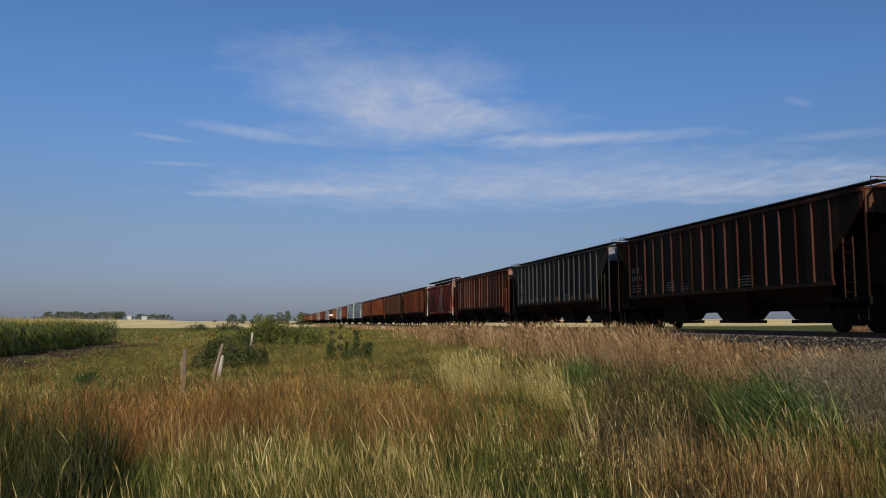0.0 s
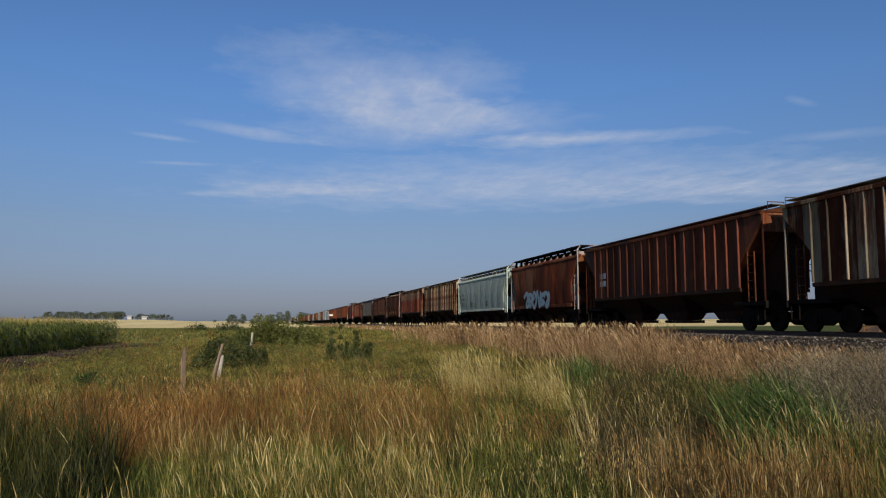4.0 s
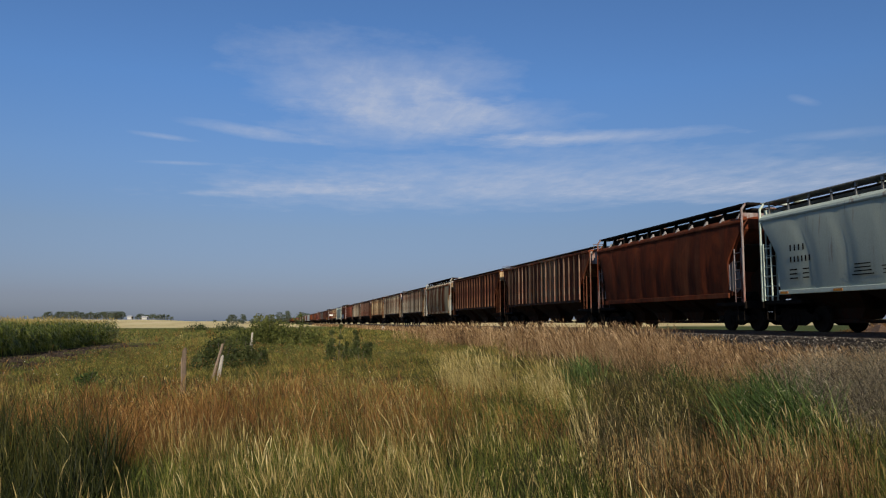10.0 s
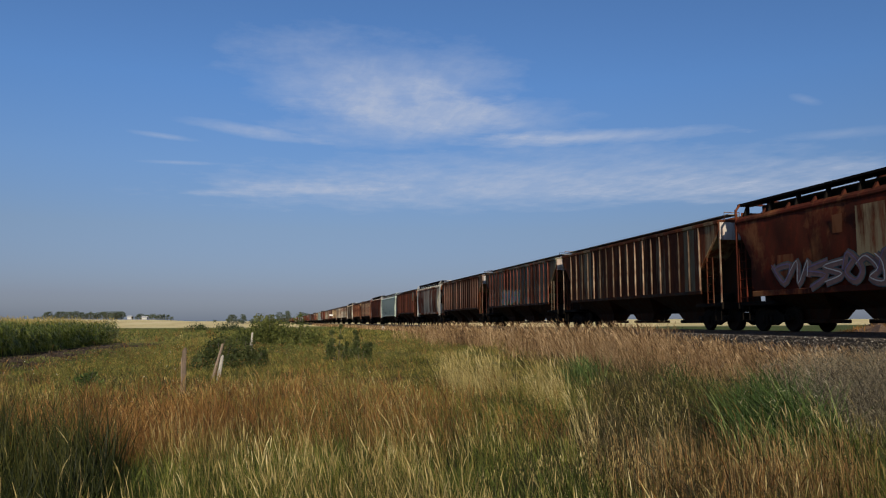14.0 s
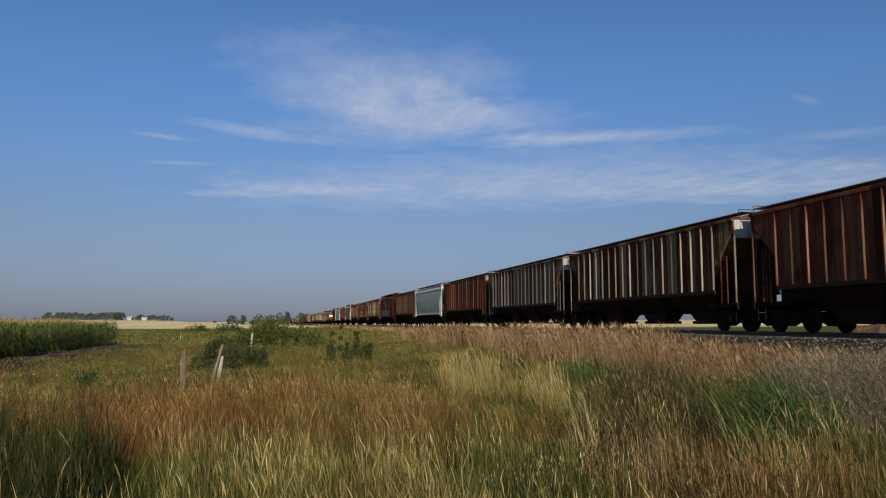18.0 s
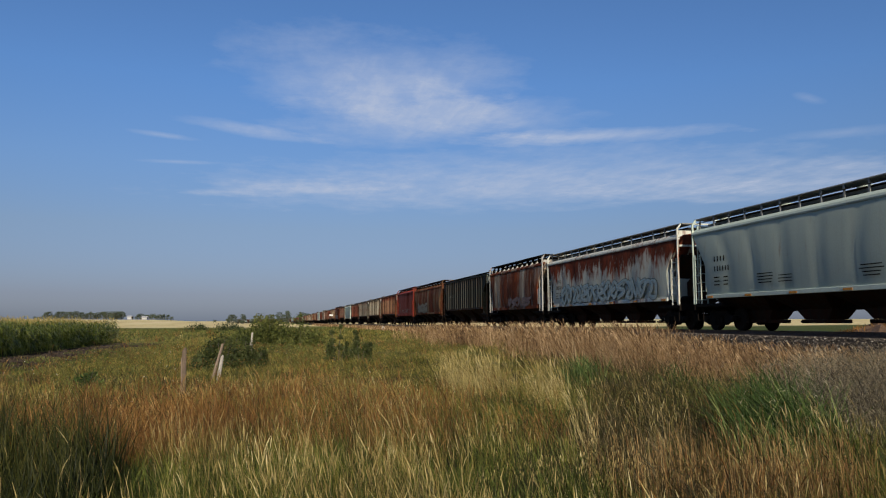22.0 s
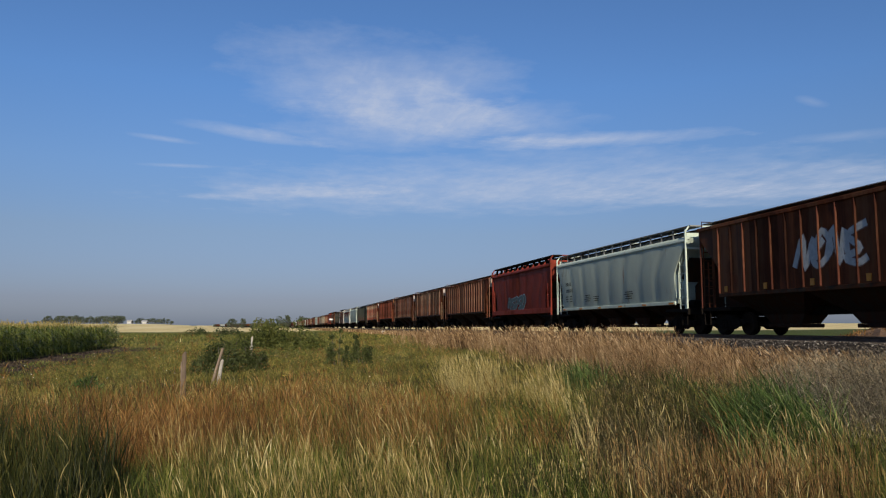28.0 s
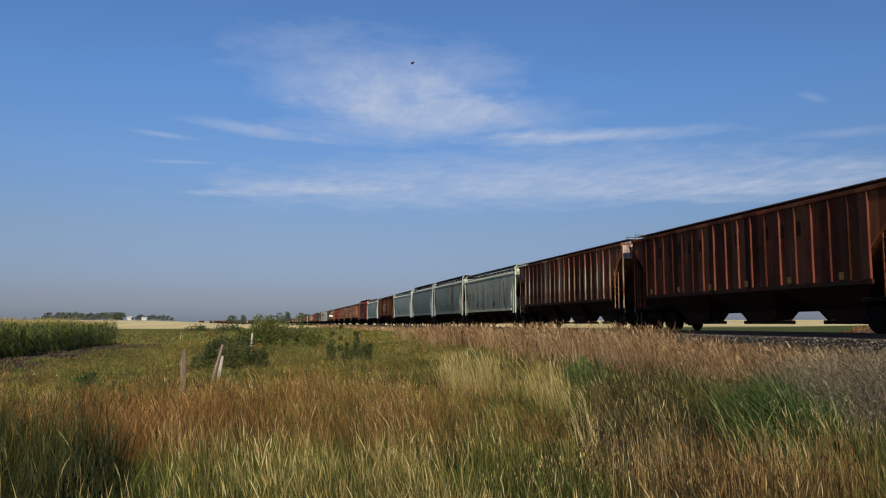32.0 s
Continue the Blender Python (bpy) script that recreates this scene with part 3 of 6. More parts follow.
def smooth_hopper(length, skin, trim, label, near=True, bulge=0.1, rail=0.32, sill_h=0.16, flat_ends=False, sill_mat=None, hatches=8, dent=0.008, bays=4, lift=0.0):
    """A centre-flow hopper: bulging smooth sides, raised roof walk, round ends."""
    half = round((length - 1.2) / 2, 1)
    root = tagged(new("covered_hopper"), label, "hopper car", "cars of the train")
    sill_z, eave = 1.38, 4.15 + lift
    levels = [sill_z, 1.7, 2.1, 2.5, 2.75, 3.0, 3.3 + 0.6 * lift, 3.6 + 0.8 * lift, 3.85 + lift, eave, 4.3 + lift, 4.38 + lift]
    boards = rail != 0.32
    wide = [1.44 + bulge * math.sin(math.pi * (z - 1.1) / (3.4 + lift)) for z in levels[:10]] + [1.1, 0.5]

    def reach(z):
        if flat_ends:
            return half - 0.05 - max(0, min(1.0, (3.5 - z) / 0.9)) * 1.0
        return half - max(0.0, min(1.0, (3.95 - z) / 1.25)) ** 0.8 * 0.98

    def hull():
        rng = random.Random(int(length * 10) + hatches)
        sh = Shape()
        cols = 49
        dents = [0.0] + [rng.uniform(-1.0, 1.0) * dent for _ in range(cols - 2)] + [0.0]
        v, f = [], []
        for side in (-1, 1):
            o = len(v)
            for z, w in zip(levels, wide):
                r = reach(z)
                for j in range(cols):
                    y = -r + 2 * r * j / (cols - 1)
                    seam = (-0.02 if j % 6 == 0 else 0.012 * math.sin(math.pi * (j % 6) / 6)) * (z < eave)
                    v.append((side * (w + seam + (dents[j] + rng.uniform(-0.3, 0.3) * dent) * math.sin(math.pi * min(1, (z - sill_z) / 2.8))), y, z))
            f += [(o + i * cols + j, o + i * cols + j + 1, o + (i + 1) * cols + j + 1, o + (i + 1) * cols + j) for i in range(len(levels) - 1) for j in range(cols - 1)]
        m = len(levels) * cols
        for i in range(len(levels) - 1):
            for j in (0, cols - 1):
                a, b = i * cols + j, (i + 1) * cols + j
                f.append((a, b, m + b, m + a))
        t = (len(levels) - 1) * cols
        f += [(t + j, t + j + 1, m + t + j + 1, m + t + j) for j in range(cols - 1)]
        f += [(j, j + 1, m + j + 1, m + j) for j in range(cols - 1)]
        return sh.add(v, f)
    kind = f"{half}{bulge}{flat_ends}{lift}"
    part("body", shared("body|s" + kind, hull, 30), skin, root)
    rs = reach(sill_z)
    full = half if flat_ends else rs
    for x in (-1, 1):
        part("side_sill", shared(f"side_sill|s{kind}{sill_h}", lambda: Shape().box(-0.05, 0.05, -full, full, sill_z - sill_h * 0.4, sill_z + sill_h * 0.6, 0.015)), sill_mat or trim, root, at=pose(x * 1.5, 0, 0))
        part("top_chord", shared(f"top_chord|s{half}{lift}", lambda: Shape().prism([(px, pz + lift) for px, pz in ((-0.05, 4.07), (0.07, 4.07), (0.09, 4.12), (0.07, 4.2), (-0.1, 4.33), (-0.2, 4.33), (-0.2, 4.25))], -half, half, 1)), skin if boards else trim, root, at=pose(x * 1.45, 0, 0, 0, 0, 0 if x > 0 else 180))
        part("running_board", shared(f"running_board|s{half}{rail}{lift}", lambda: Shape().box(-0.3, 0.3, -half - 0.15, half + 0.15, (4.4 if boards else 4.43) + rail + lift, 4.49 + rail + lift, 0.008)), STEEL if boards else GRATING, root, at=pose(x * 1.02, 0, 0))
        if near and rail > 0.12:
            n_posts = 11 if boards else 15

            def post():
                if boards:
                    return Shape().prism([(-0.2, 4.25 + lift), (0.06, 4.2 + lift), (0.08, 4.28 + lift), (-0.1, 4.42 + rail + lift), (-0.2, 4.42 + rail + lift)], -0.035, 0.035, 1)
                return Shape().box(-0.02, 0.02, -0.035, 0.035, 4.18, 4.46 + rail)
            for k in range(n_posts):
                part("walk_support", shared(f"walk_support|{rail}{lift}", post), STEEL if boards else GRATING, root, at=pose(x * 1.3, -half + 0.3 + (2 * half - 0.6) * k / (n_posts - 1), 0, 0, 0, 0 if x > 0 else 180))
                if boards:
                    part("bracket", shared(f"bracket|{lift}", lambda: Shape().prism([(-0.14, 4.27 + lift), (0.07, 4.21 + lift), (0.1, 4.27 + lift), (-0.06, 4.5 + lift)], -0.05, 0.05, 1)), trim, root, at=pose(x * 1.34, -half + 0.42 + (2 * half - 0.6) * k / n_posts, 0, 0, 0, 0 if x > 0 else 180))
            if not boards:
                part("walk_rail", shared(f"walk_rail|{half}{rail}", lambda: Shape().tube([(0, -half, 4.46 + rail), (0, half, 4.46 + rail)], 0.025, 5)), GRATING, root, at=pose(x * 1.32, 0, 0))
            if not boards:
                part("walk_rail", shared(f"walk_rail|mid{half}", lambda: Shape().tube([(0, -half, 4.44 + rail * 0.5), (0, half, 4.44 + rail * 0.5)], 0.018, 5)), STEEL, root, at=pose(x * 1.31, 0, 0))
                part("walk_kerb", shared(f"walk_kerb|{half}", lambda: Shape().box(-0.012, 0.012, -half, half, 4.5, 4.6)), GRATING, root, at=pose(x * 0.72, 0, 0))
    part("hatch_coaming", shared(f"hatch_coaming|{half}{lift}{rail}", lambda: Shape().box(-0.68, 0.68, -half + 0.5, half - 0.5, 4.34 + lift, 4.38 + rail + lift, 0.03)), STEEL, root)
    for k in range(hatches if near else 0):
        y = -half + 0.9 + (2 * half - 1.8) * k / (hatches - 1)
        part("hatch_cover", shared("hatch_cover|round", lambda: Shape().disc(0, 0, 4.41, 0.3, 0.1, 14, 2, 0.02), 40), trim, root, at=pose(-0.36 if k % 2 else 0.36, y, lift + rail))
    for s in (-1, 1):
        turn = 0 if s > 0 else 180

        def frame_end():
            sh = Shape()
            zt = 4.46 + rail + lift
            w = 0.1 if flat_ends else 0.035
            sh.box(-1.53, -1.45, -w, w, 1.1, zt - 0.2, 0.01).box(1.45, 1.53, -w, w, 1.1, zt - 0.2, 0.01)
            sh.box(-1.3, 1.3, -0.04, 0.04, zt - 0.03, zt + 0.04, 0.01)
            for q in (-1, 1):
                sh.tube([(q * 1.47, 0, zt - 0.22), (q * 1.3, 0, zt)], 0.045, 6)
            return sh
        part("end_frame", shared(f"end_frame|{rail}{lift}", frame_end), trim, root, at=pose(0, s * half, 0, 0, 0, turn))
        part("end_panel", shared("end_panel", lambda: Shape().box(-1.36, 1.36, -0.03, 0.03, 3.75, 4.5, 0.02)), trim, root, at=pose(0, s * (half - 0.16), lift))
        if near:
            part("end_ladder", shared("end_ladder|s", lambda: ladder(3.4, 0.42, 9)), trim, root, at=pose(-s * 1.05, s * (half + 0.02), 1.12))
            for x in (-1.49, 1.49):
                part("side_ladder", shared("side_ladder|s", lambda: ladder(2.1, 0.42, 6)), trim, root, at=pose(x, s * (half - 0.35), 1.12, 0, 0, 90))
            # slope sheet in the dark paint: its recess's shade is in the colour
            part("slope_sheet", shared("slope_sheet", lambda: Shape().prism([(-0.95, 2.2), (0.02, 3.4), (0.02, 3.34), (-0.85, 2.2)], -1.2, 1.2)), GRIME_SHADE, root, at=pose(0, s * (half - 0.25), 0, 0, 0, turn))
            if not flat_ends:
                part("end_stiffener", shared("end_stiffener", lambda: Shape().prism([(-0.04, 1.62), (0.26, 1.5), (0.5, 1.72), (0.42, 2.4), (0.2, 2.82), (-0.04, 2.62)], -0.03, 0.03, 1)), trim, root, at=pose(-1.46, s * (rs + 0.04), 0))
    if near:
        part("brake_gear", shared("brake_gear", air_gear), STEEL, root, at=pose(0.2, -half + 1.0, 0))
    underframe(root, half, GRIME_SHADE, bays, 0.4, sill_z, near=near)
    return root, half


def on_side(root, name, rects, mat, depth=1.56, label=""):
    """Flat marks on the side of a car that faces the verge; each rect is y, z, width, height, lean."""
    sh = Shape()
    for y, z, w, h, lean in rects:
        c, s = math.cos(radians(lean)), math.sin(radians(lean))
        q = [(-w / 2, -h / 2), (w / 2, -h / 2), (w / 2, h / 2), (-w / 2, h / 2)]
        sh.add([(-depth, y + a * c - b * s, z + a * s + b * c) for a, b in q], [(0, 1, 2, 3)])
    return part(name, sh, mat, root, label)


def stencil(root, half, mat, depth, rng, scale=1.0):
    """Stencilled owner's marks and data, as plain bars. The train's far end is +y."""
    y = half - 1.75
    rects = [(y - 0.22 * i, 2.92, 0.075, 0.27 * scale, 0) for i in range(4)] + [(y - 0.19 * i, 2.52, 0.07, 0.25 * scale, 0) for i in range(6)]
    for k in range(3):
        rects += [(y - 0.12, 2.16 - 0.15 * k, 0.4, 0.045, 0), (y - 0.75, 2.16 - 0.15 * k, 0.32, 0.045, 0)]
    for k in range(4):
        rects += [(half * 0.36, 2.14 - 0.11 * k, rng.uniform(0.6, 0.95), 0.035, 0), (half * 0.36 - 1.15, 2.02 - 0.11 * (k % 3), rng.uniform(0.6, 0.8), 0.03, 0), (-half * 0.3, 2.1 - 0.11 * k, rng.uniform(0.6, 1.0), 0.035, 0)]
    for r in rects:
        on_side(root, "stencilled_mark", [r], mat, depth)


SCRAWLS = [[(-5, -3), (-2, 5), (1, -5), (4, 4), (5, -2)], [(-4, 0), (0, 5), (4, 0), (0, -5), (-3, -1), (1, 2)], [(5, 5), (-2, 3), (3, -1), (-4, -2), (1, -5), (5, -4)], [(-5, 4), (-1, -5), (3, 3), (-3, 2), (0, -3)],
           [(-4, -5), (4, -2), (-4, 1), (5, 4)], [(-5, 1), (-1, 4), (2, 0), (-2, -4), (3, -5), (5, 1), (2, 4)]]


def ribbon(path, width, depth):
    """A painted stroke of even width on the side of a car: path of (y, z)."""
    pts = [Vector(p) for p in path]
    fine = []
    for i in range(len(pts) - 1):
        a, b, c, d = pts[max(i - 1, 0)], pts[i], pts[i + 1], pts[min(i + 2, len(pts) - 1)]
        for k in range(4):
            t = k / 4
            fine.append(0.5 * (2 * b + (c - a) * t + (2 * a - 5 * b + 4 * c - d) * t * t + (3 * b - a - 3 * c + d) * t ** 3))
    fine.append(pts[-1])
    v = []
    for i, p in enumerate(fine):
        d = fine[min(i + 1, len(fine) - 1)] - fine[max(i - 1, 0)]
        n = Vector((-d.y, d.x)).normalized() * width / 2
        v += [(-depth - 0.0004 * i, p.x + n.x, p.y + n.y), (-depth - 0.0004 * i, p.x - n.x, p.y - n.y)]
    return Shape().add(v, [(2 * i, 2 * i + 1, 2 * i + 3, 2 * i + 2) for i in range(len(fine) - 1)])


def graffiti(root, y0, z0, w, h, mats, depth, rng, letters=6):
    """Spray-painted scrawl that cannot be read: twisted strokes with an outline, a filling and thin highlights."""
    cell = w / letters
    for i in range(letters):
        y, z, lean = y0 + w / 2 - cell * (i + 0.5), z0 + rng.uniform(-0.06, 0.06) * h, rng.uniform(-0.25, 0.25)
        path = []
        for a, b in rng.choice(SCRAWLS):
            u, v = a / 9 + rng.uniform(-0.1, 0.1), b / 10 + rng.uniform(-0.1, 0.1)
            path.append((y - 1.25 * cell * (u + lean * v), z + h * v))
        fat = min(0.3 * cell, 0.26 * h)
        if len(mats) == 1:
            part("graffiti", ribbon(path, min(0.07, 0.3 * fat), depth), mats[0], root, "spray-painted scrawl")
            continue
        part("graffiti", ribbon(path, 1.3 * fat, depth), mats[1], root, "spray-painted outline")
        part("graffiti", ribbon(path, fat, depth + 0.011), mats[0], root, "spray-painted filling")
        if len(mats) > 2:
            part("graffiti", ribbon([(p + 0.2 * fat, q + 0.2 * fat) for p, q in path], 0.16 * fat, depth + 0.022), mats[2 + i % (len(mats) - 2)], root, "spray-painted highlight")


def build_train():
    """Cars in running order: kind, rear end at the start, length, colours. Returns (thing, place along the track)."""
    rng = random.Random(11)
    R1, R2, R3 = (0.135, 0.034, 0.016), (0.09, 0.025, 0.0105), (0.19, 0.058, 0.022)
    cream, pale, dark, brown = (0.46, 0.38, 0.27), (0.34, 0.31, 0.25), (0.032, 0.034, 0.033), (0.1, 0.042, 0.024)
    maroon, green, red = (0.075, 0.026, 0.022), (0.026, 0.04, 0.033), (0.2, 0.03, 0.022)
    FADED = plain("faded_marking", (0.22, 0.21, 0.18), 0.7)
    SPRAY = {"white": plain("spray_white", (0.36, 0.38, 0.38), 0.6), "blue": plain("spray_blue", (0.26, 0.4, 0.44), 0.6), "pale": plain("spray_pale", (0.27, 0.32, 0.31), 0.6), "mist": plain("spray_mist", (0.17, 0.22, 0.23), 0.6), "cream": plain("spray_cream", (0.17, 0.145, 0.1), 0.7), "black": plain("spray_black", (0.02, 0.02, 0.025), 0.5),
             "green": plain("spray_green", (0.12, 0.42, 0.06), 0.5), "purple": plain("spray_purple", (0.13, 0.1, 0.2), 0.5), "teal": plain("spray_teal", (0.05, 0.085, 0.085), 0.6), "faded": plain("spray_faded", (0.15, 0.09, 0.08), 0.6)}
    PATCHES = [paint("old_cream_paint", (0.3, 0.24, 0.13), R1, 0.4, 301.0), paint("old_orange_paint", (0.2, 0.085, 0.035), R1, 0.5, 302.0), plain("emblem_green", (0.12, 0.15, 0.1), 0.7), paint("old_grey_paint", (0.2, 0.2, 0.18), R1, 0.5, 303.0)]
